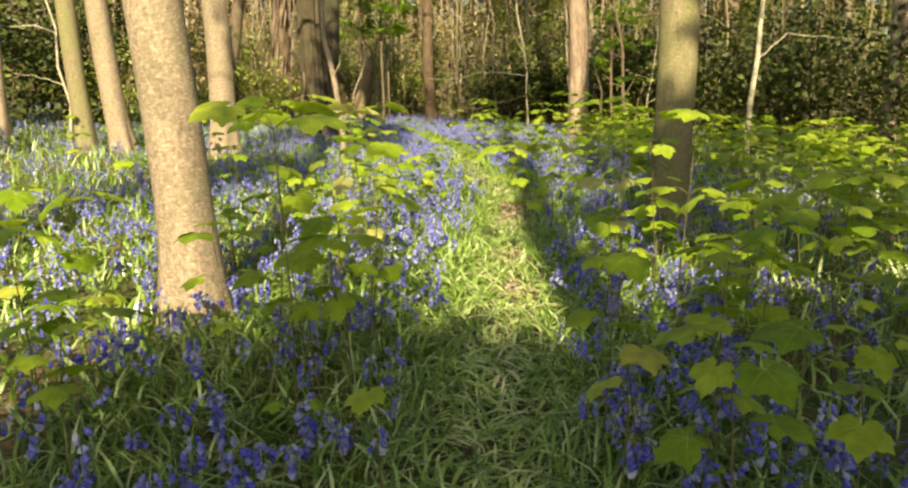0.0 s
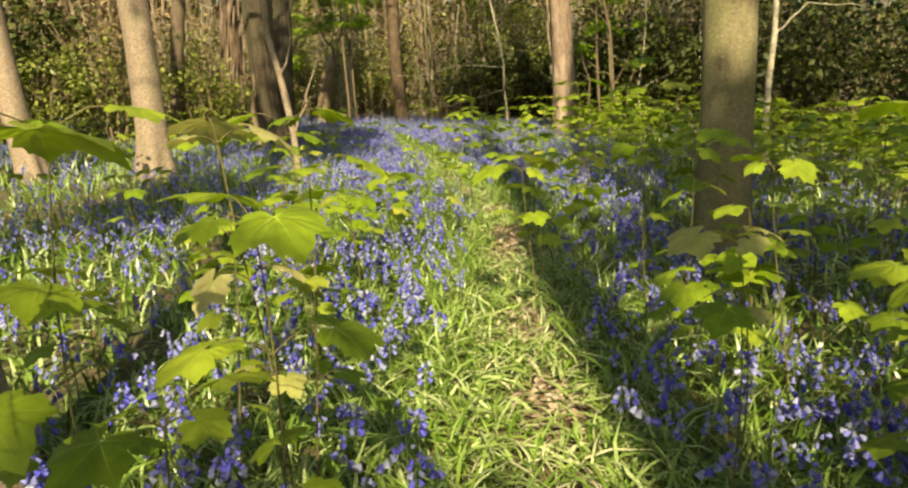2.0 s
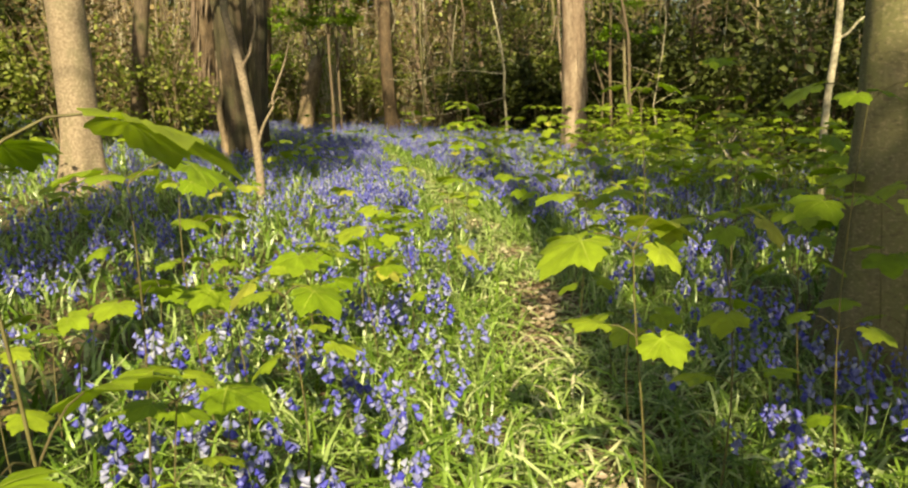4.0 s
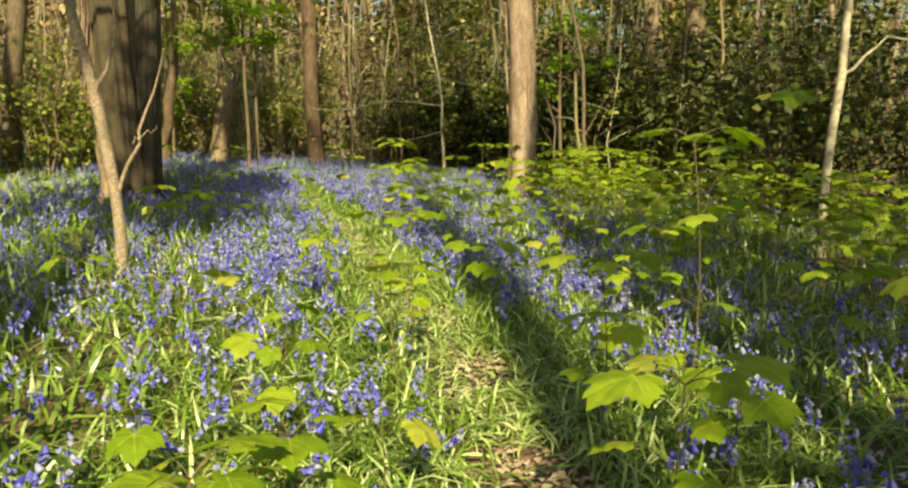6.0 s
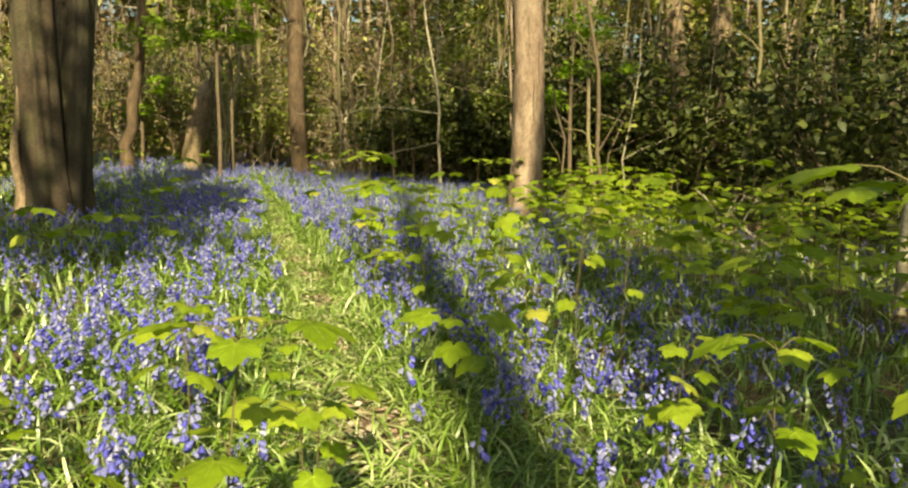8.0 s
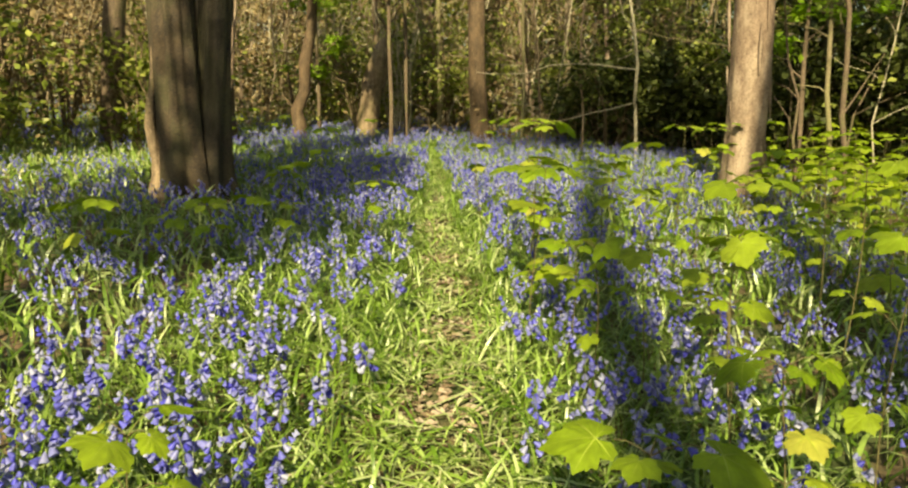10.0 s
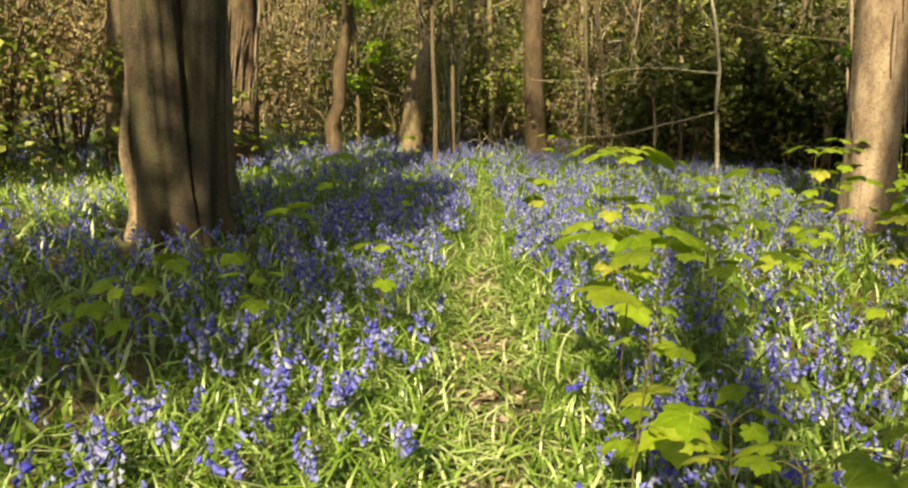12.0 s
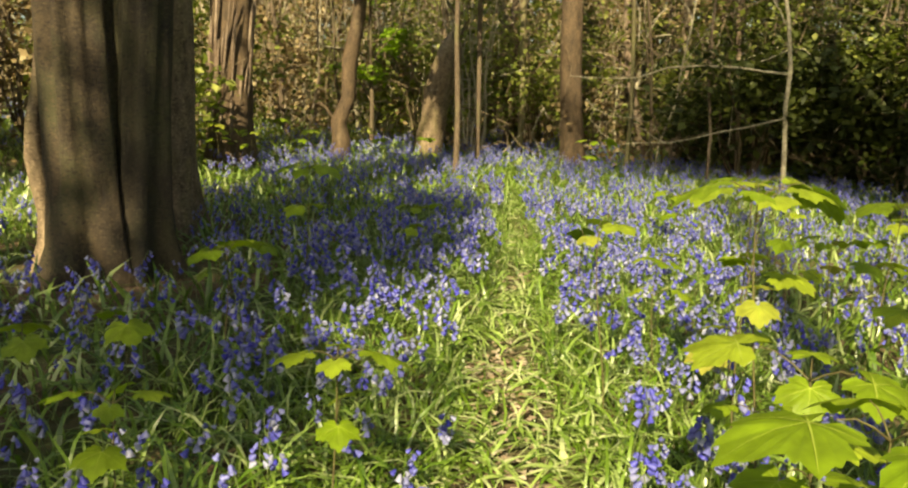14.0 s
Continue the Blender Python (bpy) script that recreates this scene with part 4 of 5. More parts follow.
# x, y, leaf height above the ground, leaf breadth, kind
SAPLINGS = []
for stretch in (
    [
        (-0.02, 3.75, 1.42, 0.17, "tall"), (1.35, 2, 0.42, 0.12, "low"), (-0.85, 2.1, 0.95, 0.16, "mid"),
        (1.75, 2.35, 0.85, 0.16, "mid"), (0.68, 2.6, 0.6, 0.1, "low"), (-0.4, 2.6, 0.75, 0.15, "mid"), (2.2, 2.6, 0.85, 0.15, "mid"),
        (-1.15, 2.7, 0.72, 0.15, "mid"), (1.5, 2.75, 0.62, 0.13, "low"), (1.55, 2.9, 0.7, 0.15, "low"), (-0.8, 3, 0.95, 0.15, "tall"),
        (0.2, 3.15, 1.42, 0.15, "tiered"), (1.95, 3.2, 0.98, 0.16, "tiered"), (0.4, 3.3, 0.95, 0.13, "mid"), (-1.45, 3.3, 0.6, 0.15, "low"),
        (1.5, 3.35, 0.92, 0.14, "mid"), (0.22, 3.5, 0.85, 0.15, "mid"), (-0.87, 3.58, 0.99, 0.14, "tall"), (-0.35, 3.9, 0.8, 0.14, "tall"),
        (2.35, 3.9, 1.05, 0.15, "tall"), (0.26, 3.99, 0.89, 0.14, "mid"),
    ],
    [
        (-1.6, 4.2, 0.9, 0.15, "tall"), (-0.05, 4.29, 1.43, 0.14, "tiered"), (0.34, 4.35, 1.22, 0.18, "tall"), (2.9, 4.4, 1.2, 0.16, "tiered"),
        (2.1, 4.6, 1.45, 0.16, "tiered"), (0.22, 4.75, 1.38, 0.15, "tall"), (0.3, 5.05, 1.25, 0.14, "tall"), (1.72, 5.15, 0.8, 0.13, "low"),
        (-0.04, 5.28, 1.34, 0.14, "tiered"), (1.82, 5.4, 0.98, 0.14, "mid"), (0.09, 5.81, 1.38, 0.14, "tiered"), (-1, 5.85, 0.6, 0.13, "mid"),
        (-0.25, 5.9, 0.75, 0.15, "tall"), (1.97, 6.24, 0.35, 0.14, "low"), (-0.5, 6.4, 0.7, 0.14, "mid"), (-1.22, 6.49, 0.42, 0.14, "pair"),
        (1.93, 6.59, 0.49, 0.14, "pair"), (-0.1, 6.75, 0.72, 0.14, "tall"), (2.69, 6.75, 0.35, 0.14, "low"), (-0.31, 7.04, 1.22, 0.14, "tall"),
        (-0.75, 7.1, 0.7, 0.14, "mid"), (1.15, 7.35, 1.02, 0.17, "mid"),
    ],
    [
        (0.04, 7.4, 0.82, 0.14, "pair"), (1.46, 7.5, 1.06, 0.14, "tall"), (1.94, 7.6, 1.47, 0.14, "tiered"), (-0.45, 7.9, 1.1, 0.085, "pair"),
        (-0.3, 7.9, 0.7, 0.13, "mid"), (1.3, 8.2, 0.55, 0.12, "low"), (-0.42, 8.25, 1.02, 0.085, "pair"), (2.6, 8.4, 1.1, 0.15, "tiered"),
        (-1.9, 8.6, 0.7, 0.13, "pair"), (1.3, 8.75, 0.35, 0.14, "low"), (-0.72, 8.77, 0.79, 0.14, "mid"), (-0.22, 8.85, 0.65, 0.15, "tall"),
        (0.1, 8.95, 0.78, 0.15, "mid"), (-1.07, 9.05, 0.36, 0.14, "low"), (0.02, 9.25, 0.66, 0.14, "mid"), (1.26, 9.35, 0.9, 0.14, "tall"),
        (-0.33, 9.38, 0.47, 0.14, "pair"), (0.25, 9.4, 0.72, 0.14, "tall"), (0.06, 9.76, 0.36, 0.14, "low"), (-1.74, 10.12, 0.35, 0.14, "low"),
        (0.45, 10.2, 0.42, 0.13, "low"), (-1.1, 10.3, 0.55, 0.13, "pair"),
    ],
    [
        (-0.47, 10.33, 0.33, 0.14, "low"), (1.92, 10.49, 0.46, 0.14, "pair"), (0.03, 10.52, 0.61, 0.14, "mid"), (1.36, 10.55, 0.98, 0.16, "tall"),
        (-2.5, 10.9, 0.6, 0.13, "pair"), (1.92, 11.06, 1.49, 0.14, "tiered"), (2.04, 11.41, 0.34, 0.14, "low"), (0.5, 11.45, 1.02, 0.15, "tall"),
        (1.73, 11.75, 0.43, 0.14, "pair"), (-0.13, 11.8, 0.42, 0.13, "low"), (2.72, 11.85, 1.75, 0.16, "tiered"), (0.58, 11.85, 0.7, 0.14, "mid"),
        (2.12, 11.95, 0.95, 0.14, "mid"), (-0.6, 12.3, 0.5, 0.12, "mid"), (0.57, 12.45, 0.5, 0.14, "mid"), (1.95, 12.5, 0.58, 0.12, "low"),
        (2.7, 12.65, 1.42, 0.15, "tiered"), (-0.01, 12.76, 0.68, 0.14, "mid"), (-1.7, 12.9, 0.45, 0.13, "low"), (2.19, 13.02, 0.36, 0.14, "low"),
        (0.35, 13.2, 0.5, 0.12, "pair"), (-0.15, 13.4, 0.6, 0.14, "mid"),
    ],
    [
        (2.3, 13.4, 0.55, 0.13, "pair"), (1.4, 13.66, 0.36, 0.14, "low"), (2.89, 13.9, 0.68, 0.14, "mid"), (1.18, 13.97, 0.5, 0.14, "pair"),
        (1.65, 14.3, 0.72, 0.14, "tiered"), (2.36, 14.58, 1.33, 0.14, "tiered"), (1.59, 15.02, 1, 0.14, "tall"), (1, 15.45, 0.85, 0.13, "tall"),
        (1.7, 15.6, 1.15, 0.16, "tiered"), (1.25, 15.65, 0.8, 0.14, "mid"), (0.89, 15.94, 0.73, 0.14, "mid"), (0.66, 16.28, 1.1, 0.14, "tall"),
        (1.7, 16.4, 0.55, 0.13, "mid"), (0.74, 16.6, 0.45, 0.14, "pair"), (-1.8, 16.95, 0.55, 0.14, "mid"), (1.9, 17, 0.55, 0.13, "low"),
        (-2.3, 17.2, 0.35, 0.14, "pair"), (0.54, 17.25, 0.96, 0.24, "mid"), (1.13, 17.26, 0.34, 0.14, "low"), (-3.22, 17.34, 0.35, 0.14, "low"),
        (0.68, 17.5, 0.58, 0.13, "mid"), (0.5, 17.7, 0.88, 0.15, "mid"),
    ],
    [
        (-2.42, 17.7, 0.32, 0.14, "low"), (1.75, 17.75, 0.62, 0.14, "mid"), (-2.46, 18.23, 0.35, 0.14, "low"), (0.44, 18.34, 1.23, 0.14, "tall"),
        (1.38, 18.38, 0.72, 0.14, "mid"), (1.05, 18.55, 0.82, 0.14, "tall"), (-2.27, 18.63, 0.34, 0.14, "low"), (0.45, 18.9, 1.15, 0.19, "mid"),
        (1.5, 18.9, 0.58, 0.13, "mid"), (-2, 19.05, 0.62, 0.16, "low"), (-0.15, 19.2, 0.93, 0.15, "low"), (5.22, 19.27, 1.45, 0.14, "tiered"),
        (0.42, 19.27, 1.17, 0.14, "tall"), (1.15, 19.35, 0.7, 0.14, "mid"), (-2.28, 19.46, 0.52, 0.14, "mid"), (1.73, 19.59, 0.63, 0.14, "mid"),
        (0.37, 19.62, 0.33, 0.14, "low"), (1.12, 19.95, 0.75, 0.14, "mid"), (-2.57, 20.16, 0.36, 0.14, "low"), (-2.13, 20.16, 0.91, 0.14, "mid"),
        (1.85, 20.3, 0.8, 0.14, "mid"), (0.8, 20.8, 0.7, 0.14, "mid"),
    ],
    [
        (1.09, 21.05, 0.67, 0.14, "mid"), (-0.5, 21.2, 0.5, 0.12, "low"), (1.5, 21.4, 0.9, 0.15, "low"), (0.1, 23.4, 0.6, 0.13, "mid"),
    ],
):
    SAPLINGS += stretch
taken = [(x, y) for x, y, *_ in SAPLINGS]
pick = np.random.default_rng(31)
while len(SAPLINGS) < 300:
    if pick.random() < 0.72:
        x, y = 1.9 + 6.5 * pick.random() ** 1.4, pick.uniform(3.0, 24.0)
    else:
        x, y = pick.uniform(-7.0, 1.5), pick.uniform(2.5, 28.0)
    if abs(trail(x, y)) < 0.55 or min(math.hypot(x - a, y - b) for a, b in taken) < 0.33 or (-0.9 < x < 1.9 and y < 17):
        continue
    right = x > 1.6
    h = pick.uniform(0.55, 1.25) if right else pick.uniform(0.35, 0.8)
    SAPLINGS.append((x, y, h, pick.uniform(0.11, 0.16), str(pick.choice(["tiered", "tall", "mid", "pair"] if right else ["mid", "low", "pair"]))))
    taken.append((x, y))

PALE_ONES = {(0.22, 4.75), (1.82, 5.4)}
built = {}
for q, (x, y, h, size, kind) in enumerate(SAPLINGS):
    base_h, levels, base_size = PROTO[kind]
    z = float(ground_z(x, y))
    pale = (x, y) in PALE_ONES
    key = (kind, round(h * 5), round(size * 50), pale)
    m = Matrix.LocRotScale((x, y, z), Euler((0, 0, q * 2.4)), None)
    if key in built:
        k = h / built[key][1]
        copy_thing(built[key][0], m @ Matrix.Scale(k, 4))
    else:
        ob = sapling(h, levels, size * 1.25, 100 + q, PALE_LEAVES if pale else LEAVES)
        ob.matrix_basis = m
        tagged(ob, "sycamore seedling with pale yellowish young leaves" if pale else LABELS[2] if levels > 2 else LABELS[1], "sapling", "sycamore saplings in the glade")
        built[key] = (ob, h)


# ---- the countless young sycamores of the shaded side ----
def lobed_leaf():
    """A five-lobed leaf of few faces, drooping at its rim."""
    ring = [(-2.7, 0.3)]
    for k, (a, n) in enumerate(((-2.1, 0.62), (-1.05, 0.88), (0.0, 1.0), (1.05, 0.88), (2.1, 0.62))):
        ring += [(a - 0.33, n * 0.84), (a, n), (a + 0.33, n * 0.84)]
        if k < 4:
            ring.append((a + 0.525, 0.66))
    ring.append((2.7, 0.3))
    v = [(0, 0.23, 0)] + [(math.sin(a) * n * 0.72, 0.23 + math.cos(a) * n * 0.72, -0.42 * (n * 0.72) ** 2) for a, n in ring]
    return np.array(v), np.array([(0, k + 2, k + 1) for k in range(len(ring) - 1)])


def undergrowth():
    r = np.random.default_rng(83)
    at, turn, size, stems = [], [], [], []
    while len(stems) < 520:
        x, y = 2.3 + 7.5 * r.random(), r.uniform(4.0, 27.0)
        if math.hypot(x - 6.9, y - 22.2) < 1.6 or 8.5 < y < 14.5 and x < 4.5 + 0.3 * r.random() or math.hypot(x - 2.85, y - 9.3) < 0.5 or math.hypot(x - 3.2, y - 24.1) < 0.6 or (x < 3.0 and y > 13):
            continue
        h, z = r.uniform(0.35, 1.2), float(ground_z(x, y))
        stems.append(tube(np.array([[x, y, z - 0.03], [x + 0.02, y, z + h * 0.5], [x, y + 0.02, z + h]]), [0.005, 0.004, 0.003], 3))
        w = r.random() * 6.28
        for tier in range(2 if h < 0.7 else 3):
            for side in (0, 1):
                a = w + tier * 1.57 + side * 3.14 + r.normal(0, 0.3)
                run = r.uniform(0.05, 0.12)
                at.append((x + math.cos(a) * run, y + math.sin(a) * run, z + h * (1 - 0.22 * tier) + 0.03))
                turn.append(a - math.pi / 2)
                size.append(r.uniform(0.13, 0.25) * (1 - 0.1 * tier))
    turn = np.array(turn)
    v, f = spread(lobed_leaf(), np.array(at), turn, np.array(size), np.abs(r.normal(0.2, 0.18, len(at))), turn + math.pi / 2)
    mesh = make_mesh("sycamore_undergrowth", [(v, f, SYCAMORE_MANY), (*joined(stems), SHOOT)])
    tagged(part("sycamore_undergrowth", mesh), "thick layer of lime-green young sycamores in dappled shade", "undergrowth", kind="stuff")


undergrowth()


# ---- bluebells and their leaves ----
def bell(sides, rings):
    """A hanging bell with flared lip, its top at the origin, one unit long."""
    prof = {3: ((0.1, 0.0), (0.33, 0.35), (0.58, 1.0)), 4: ((0.08, 0.0), (0.3, 0.2), (0.3, 0.72), (0.56, 1.0)), 2: ((0.12, 0.0), (0.46, 1.0))}[rings]
    a = np.arange(sides) * 2 * np.pi / sides
    v = np.array([(r * math.cos(w), r * math.sin(w), -z) for r, z in prof for w in a])
    f = [(i * sides + j, i * sides + (j + 1) % sides, (i + 1) * sides + (j + 1) % sides, (i + 1) * sides + j) for i in range(rings - 1) for j in range(sides)]
    return v, np.array(f)


def flower_spike(h, bells, seed, sides, rings, stem_sides, length=0.031, joints=7):
    """stem, and a one-sided row of bells that hang from its nodding top."""
    r = np.random.default_rng(seed)
    s = np.linspace(0, 1, joints)
    nod = r.uniform(0.04, 0.09)
    stem = np.stack([nod * np.clip(s - 0.5, 0, 1) ** 2 * 4, 0.01 * np.sin(s * 5 + seed), h * (s - 0.13 * np.clip(s - 0.7, 0, 1) ** 2 * 4)], -1)
    stalk = tube(stem, np.linspace(0.0032, 0.0016, joints), stem_sides)
    out = []
    for k in range(bells):
        f = 1.0 - 0.32 * k / max(1, bells - 1)
        at = np.array([np.interp(f, s, stem[:, j]) for j in range(3)])
        w = r.normal(0, 1.0) + (0.8 if k % 2 else -0.8)
        d = np.array([math.cos(w), math.sin(w), 0])
        n = length * (0.72 + 0.4 * k / bells) * r.uniform(0.9, 1.1)
        v, fc = bell(sides, rings)
        ang = r.uniform(0.3, 1.15)
        ca, sa = math.cos(ang), math.sin(ang)
        u = np.stack([v[:, 0] * ca - v[:, 2] * sa, v[:, 1], v[:, 0] * sa + v[:, 2] * ca], -1)
        cw, sw = math.cos(w), math.sin(w)
        u = np.stack([u[:, 0] * cw - u[:, 1] * sw, u[:, 0] * sw + u[:, 1] * cw, u[:, 2]], -1)
        out.append((u * n + at + d * 0.016, fc))
    return stalk, out


def strap(bend, flop, width=0.017, segments=4):
    """A strap leaf one unit long that rises and arches over."""
    s = np.linspace(0, 1, segments)
    y = bend * s ** 1.4 + flop * s ** 3
    z = s * (1 - 0.25 * bend) - flop * 0.75 * s ** 3
    w = width / 0.3 * (1 - s ** 2.5) * (0.55 + 0.9 * s) + 0.004
    v = np.concatenate([np.stack([-w / 2, y, z + 0.012 * (1 - s)], -1), np.stack([0 * s, y, z], -1), np.stack([w / 2, y, z + 0.012 * (1 - s)], -1)])
    n = segments
    f = [(c * n + k, (c + 1) * n + k, (c + 1) * n + k + 1, c * n + k + 1) for c in (0, 1) for k in range(n - 1)]
    return v, np.array(f)


def flat_strap(bend, flop, segments=4):
    s = np.linspace(0, 1, segments)
    y = bend * s ** 1.4 + flop * s ** 3
    z = s * (1 - 0.25 * bend) - flop * 0.75 * s ** 3
    w = 0.085 * (1 - s ** 2.5) * (0.55 + 0.9 * s) + 0.004
    v = np.concatenate([np.stack([-w / 2, y, z], -1), np.stack([w / 2, y, z], -1)])
    n = segments
    return v, np.array([(k, n + k, n + k + 1, k + 1) for k in range(n - 1)])


TRUNKS = np.array([(x, y, r) for x, y, r, *_ in TREES] + [(-3.75, 20.35, 0.6)])


def sow(count, x0, x1, y0, y1, seed, keep):
    r = np.random.default_rng(seed)
    x, y = r.uniform(x0, x1, count), r.uniform(y0, y1, count)
    ok = r.random(count) < keep(x, y)
    for tx, ty, tr in TRUNKS:
        ok &= np.hypot(x - tx, y - ty) > tr * 1.2
    x, y = x[ok], y[ok]
    return np.stack([x, y, ground_z(x, y) - 0.01], -1), r


def clumps(x, y):
    """Where bluebells stand thick: drifts, with the path left free."""
    d = 0.35 + 0.9 * np.clip(lattice(x * 0.8, y * 0.8, 11) * 0.6 + lattice(x * 2.3, y * 2.3, 17) * 0.6 - 0.25, 0, 1)
    d *= np.clip((np.abs(worn(x, y)) - 0.2) / 0.4, 0, 1)
    d *= np.where(x > 3.5, 0.55, 1.0) * np.where(np.hypot((x + 7.6) / 2.2, (y - 21.8) / 1.2) < 1.1, 0.25, 1.0) * np.clip((32.0 + 6.0 * np.clip(-1.0 - x, 0, 1) - y + 2 * lattice(x * 0.6, y * 0.2, 5)) / 1.5, 0, 1)
    return np.clip(d, 0, 1)


def rim(x, y):
    """The carpet thins out raggedly at its outer edge."""
    n = 3.5 * lattice(x * 0.5, y * 0.5, 29)
    return np.clip((np.minimum(np.minimum(x + 18.5, 13.5 - x), np.minimum(y + 4.0, 40 - y)) - n) / 1.5, 0, 1)


def beside(x, y):
    return np.abs(x - np.interp(y, [0, 8, 12, 16, 20, 26], [0.9, 0.7, 0.95, 0.1, -0.6, -1.5]))


def flower_field(name, count, box, seed, keep, kinds, hs, label):
    p, r = sow(count, *box, seed, keep)
    chunks = []
    which = r.integers(0, len(kinds), len(p))
    for k, (stalk, bells) in enumerate(kinds):
        q = p[which == k]
        turn, size = r.random(len(q)) * 6.28, r.uniform(*hs, len(q))
        tilt, way = np.abs(r.normal(0, 0.12, len(q))), r.random(len(q)) * 6.28
        chunks.append((*spread(stalk, q, turn, size, tilt, way), STALK))
        chunks.append((*spread(joined(bells), q, turn, size, tilt, way), BELL))
    tagged(part(name, make_mesh(name, chunks)), label, "flowers", kind="stuff")


NEAR_KINDS = [flower_spike(0.36, b, s, 4, 3, 3) for s, b in ((1, 9), (2, 8), (3, 10), (4, 7))]
MID_KINDS = [flower_spike(0.35, b, s, 4, 2, 3, 0.031, 4) for s, b in ((5, 7), (6, 6), (7, 8))]
FAR_KINDS = [flower_spike(0.34, b, s, 3, 2, 3, 0.035, 3) for s, b in ((8, 5), (9, 4), (10, 6))]
flower_field("bluebells", 6800, (-3.0, 3.6, 0.6, 25.0), 41, lambda x, y: clumps(x, y) * (beside(x, y) < 1.7), NEAR_KINDS, (0.75, 1.12), "violet-blue bluebells in flower along the path")
flower_field("bluebells", 18500, (-8.0, 6.5, 1.0, 39.0), 42, lambda x, y: clumps(x, y) * ((beside(x, y) >= 1.7) | (y > 25)) * (beside(x, y) < 4.6), MID_KINDS, (0.75, 1.1), "drifts of violet-blue bluebells in the glade")
flower_field("bluebells", 20000, (-18.5, 13.5, -4.0, 33.0), 43, lambda x, y: rim(x, y) * clumps(x, y) * ((beside(x, y) >= 4.6) | (y < 1)), FAR_KINDS, (0.8, 1.1), "distant carpet of violet-blue bluebells")


def leaf_field(name, count, box, seed, keep, kinds, hs, label, mat, lean=0.3):
    p, r = sow(count, *box, seed, keep)
    which = r.integers(0, len(kinds), len(p))
    chunks = []
    for k, t in enumerate(kinds):
        q = p[which == k]
        chunks.append((*spread(t, q, r.random(len(q)) * 6.28, r.uniform(*hs, len(q)), np.abs(r.normal(0, lean, len(q))), r.random(len(q)) * 6.28), mat))
    tagged(part(name, make_mesh(name, chunks)), label, "grass", kind="stuff")


FINE = [strap(b, f) for b, f in ((0.2, 0.3), (0.4, 0.5), (0.5, 0.8), (0.3, 0.95))]


def lying(arch, turn_away):
    """A trodden strap leaf one unit long that lies on the ground."""
    s = np.linspace(-0.5, 0.5, 5)
    w = 0.075 * (1 - (2 * s) ** 4) + 0.006
    x, z = turn_away * s ** 2, arch * (0.25 - s ** 2) * 4 + 0.06
    v = np.concatenate([np.stack([x - w / 2, s, z], -1), np.stack([x + w / 2, s, z + 0.01], -1)])
    return v, np.array([(k, 5 + k, 6 + k, k + 1) for k in range(4)])


TRODDEN = [lying(0.08, 0.3), lying(0.16, -0.5), lying(0.26, 0.2)] + FINE[2:]
ROUGH = [flat_strap(b, f) for b, f in ((0.2, 0.2), (0.4, 0.5), (0.3, 0.85))]
off_path = lambda x, y: np.clip((np.abs(worn(x, y)) - 0.1) / 0.28, 0.05, 1) * (1 - hollow(x, y))
leaf_field("bluebell_leaves", 98000, (-3.0, 3.6, 0.6, 25.0), 51, lambda x, y: off_path(x, y) * (beside(x, y) < 1.7), FINE, (0.13, 0.33), "arching glossy green strap leaves under the bluebells", BLADE)
leaf_field("bluebell_leaves", 70000, (-8.0, 6.5, 1.0, 37.0), 52, lambda x, y: ((beside(x, y) >= 1.7) | (y > 25)) * (beside(x, y) < 4.6) * 1.0, ROUGH, (0.22, 0.36), "green strap leaves under the bluebell drifts", BLADE)
leaf_field("bluebell_leaves", 58000, (-18.5, 13.5, -4.0, 36.0), 53, lambda x, y: rim(x, y) * ((beside(x, y) >= 4.6) | (y < 1)), ROUGH, (0.24, 0.4), "distant green leaves under the bluebells", BLADE)
leaf_field("trodden_grass", 90000, (-3.2, 1.8, 0.6, 27.0), 54, lambda x, y: np.exp(-(worn(x, y) / 0.34) ** 2) * (1 - 0.95 * hollow(x, y)) * (0.25 + 0.75 * (lattice(x * 1.7, y * 1.2, 23) > 0.35)), TRODDEN, (0.12, 0.26), "flattened pale grass and leaves on the path", STRAW, 0.22)

leaf_field("pale_grass", 9000, (-10.5, -4.9, 20.3, 23.6), 55, lambda x, y: np.clip(1.6 - np.hypot((x + 7.6) / 2.2, (y - 21.8) / 1.2), 0, 1), ROUGH, (0.16, 0.3), "pale dry grass and litter before the brambles", STRAW, 0.5)


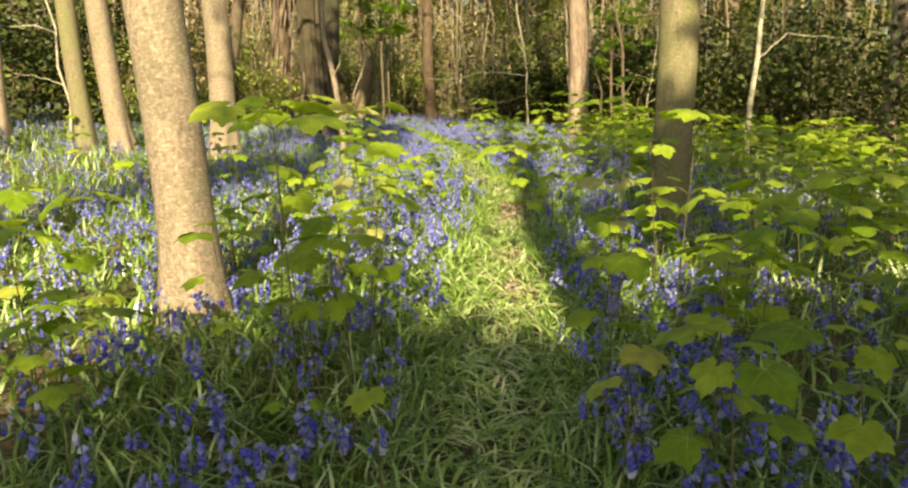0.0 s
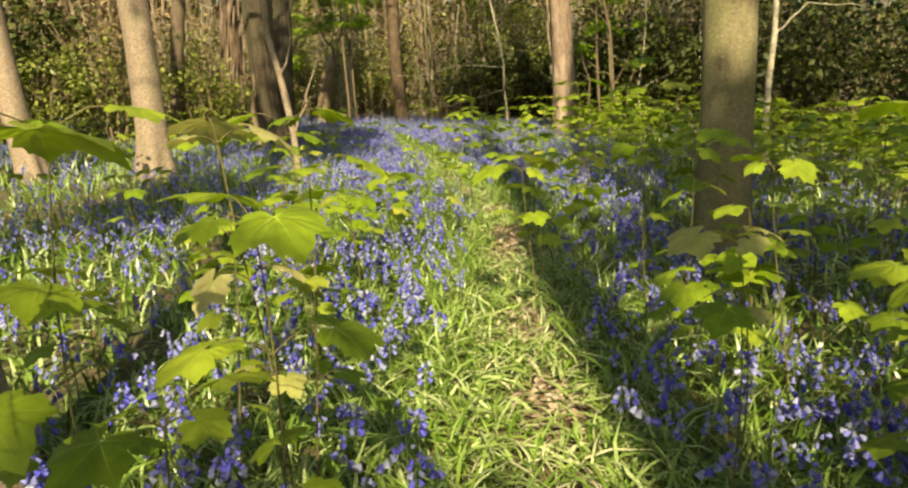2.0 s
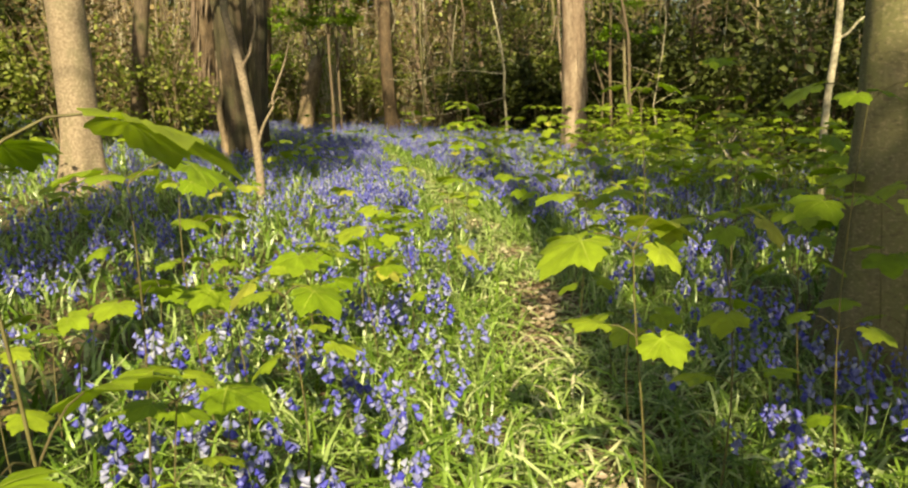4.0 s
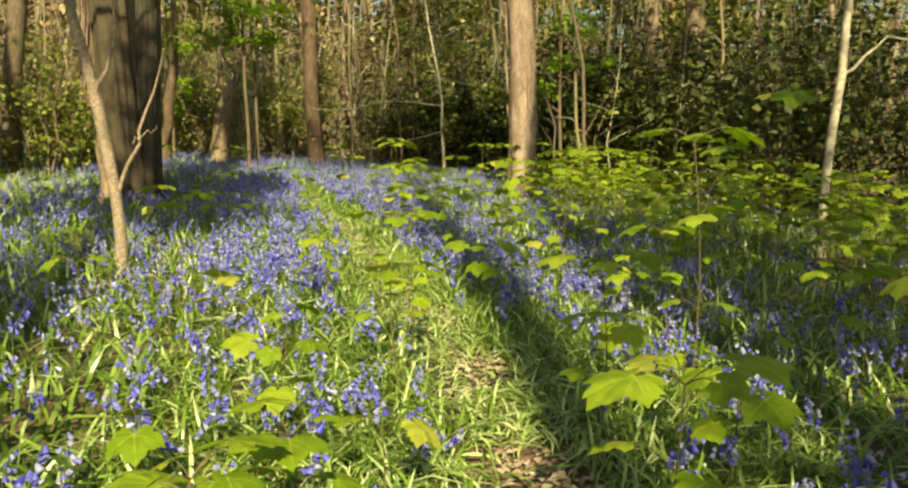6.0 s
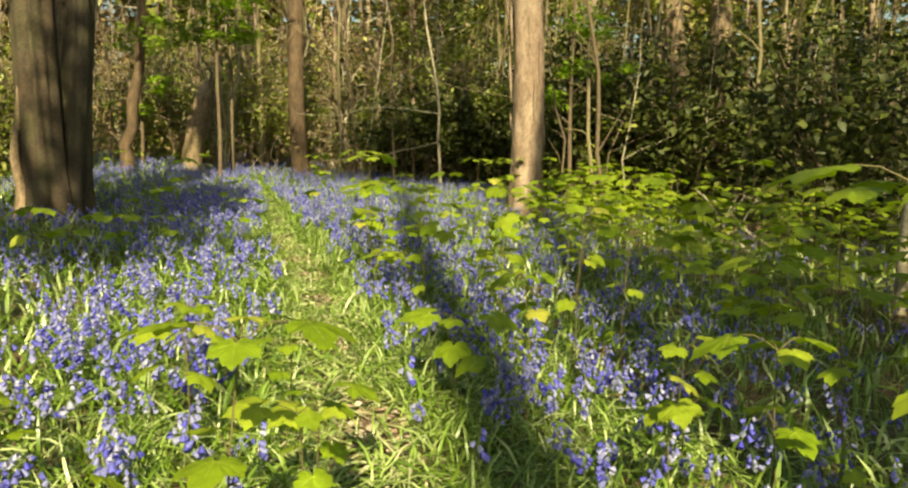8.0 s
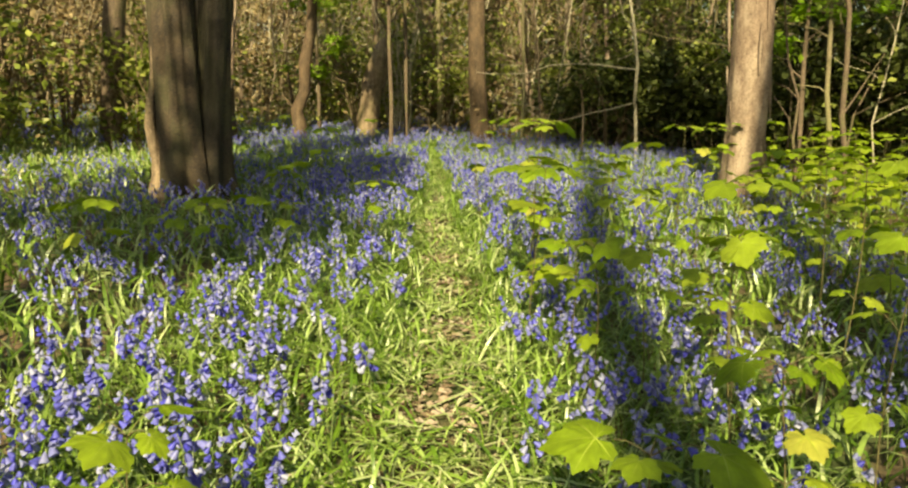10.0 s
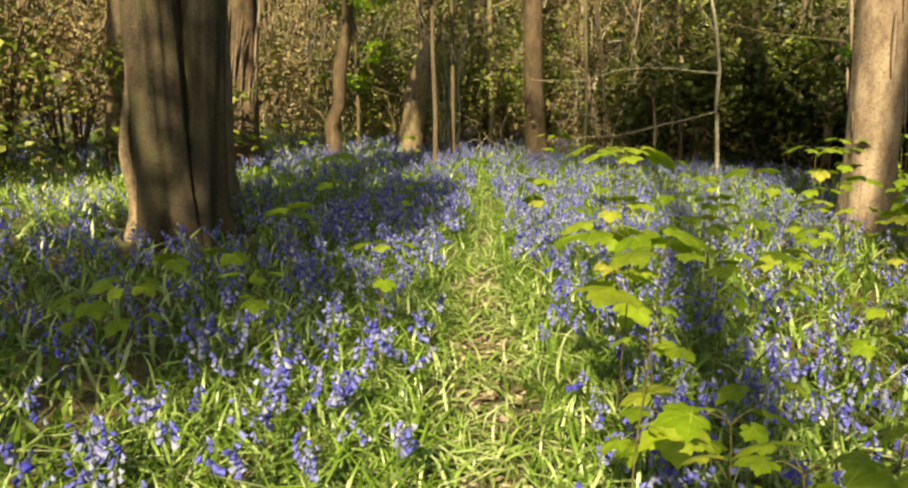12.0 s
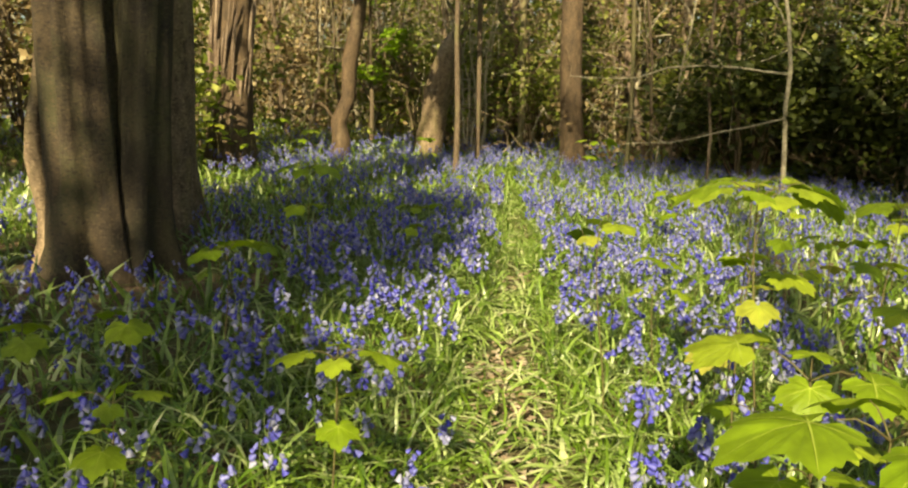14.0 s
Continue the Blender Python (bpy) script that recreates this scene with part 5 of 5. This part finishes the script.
def litter():
    """Dead brown leaves in the worn hollows of the path."""
    p, r = sow(110000, -3.2, 1.8, 0.6, 27.0, 66, lambda x, y: np.maximum(0.9 * hollow(x, y), np.exp(-(trail(x, y) / 0.17) ** 2) * (lattice(x * 1.7, y * 1.2, 23) < 0.35)))
    p[:, 2] += 0.0 + 0.03 * r.random(len(p))
    t = (np.array([[0, 0, 0], [0.35, 0.45, 0.1], [0, 1, -0.04], [-0.35, 0.45, 0.12]]), np.array([[0, 1, 2], [0, 2, 3]]))
    v, f = spread(t, p, r.random(len(p)) * 6.28, r.uniform(0.025, 0.07, len(p)), r.normal(0, 0.3, len(p)), r.random(len(p)) * 6.28)
    tagged(part("leaf_litter", make_mesh("leaf_litter", [(v, f, LITTER)])), "dry bleached brown leaves on the worn path", "leaves", kind="stuff")


litter()


# single flowers that stand close to the path
def bluebell_plant(seed, h, bells):
    root = new("bluebell")
    stalk, heads = flower_spike(h, bells, seed, 6, 4, 5, 0.027)
    part("stalk", make_mesh("stalk", [(*stalk, STALK)]), root)
    for v, f in heads:
        part("flower_bell", make_mesh("flower_bell", [(v, f, BELL)]), root)
    r = np.random.default_rng(seed)
    for k in range(3):
        v, f = FINE[k]
        part("leaf", make_mesh("leaf", [(v, f, BLADE)]), root, m=Matrix.Rotation(k * 1.6 + r.random(), 4, "Z") @ Matrix.Rotation(-0.15, 4, "X") @ Matrix.Scale(r.uniform(0.24, 0.34), 4))
    tagged(root, "single bluebell with nodding violet-blue bells beside the path", "flower", "bluebells beside the path")
    return root


plants = [bluebell_plant(60 + s, 0.3 + 0.03 * s, 5 + s % 4) for s in range(6)]
spot = np.random.default_rng(77)
made = 0
while made < 170:
    y = spot.uniform(2.4, 22.5)
    side = spot.choice([-1, 1])
    x = float(np.interp(y, TRAIL_Y, TRAIL_X)) + side * spot.uniform(0.38, 1.25)
    if np.hypot(TRUNKS[:, 0] - x, TRUNKS[:, 1] - y).min() < 0.7:
        continue
    m = Matrix.LocRotScale((x, y, float(ground_z(x, y)) - 0.01), Euler((spot.normal(0, 0.08), spot.normal(0, 0.08), spot.random() * 6.28)), None) @ Matrix.Scale(spot.uniform(0.85, 1.12), 4)
    if made < len(plants):
        plants[made].matrix_basis = m
    else:
        copy_thing(plants[made % len(plants)], m)
    made += 1
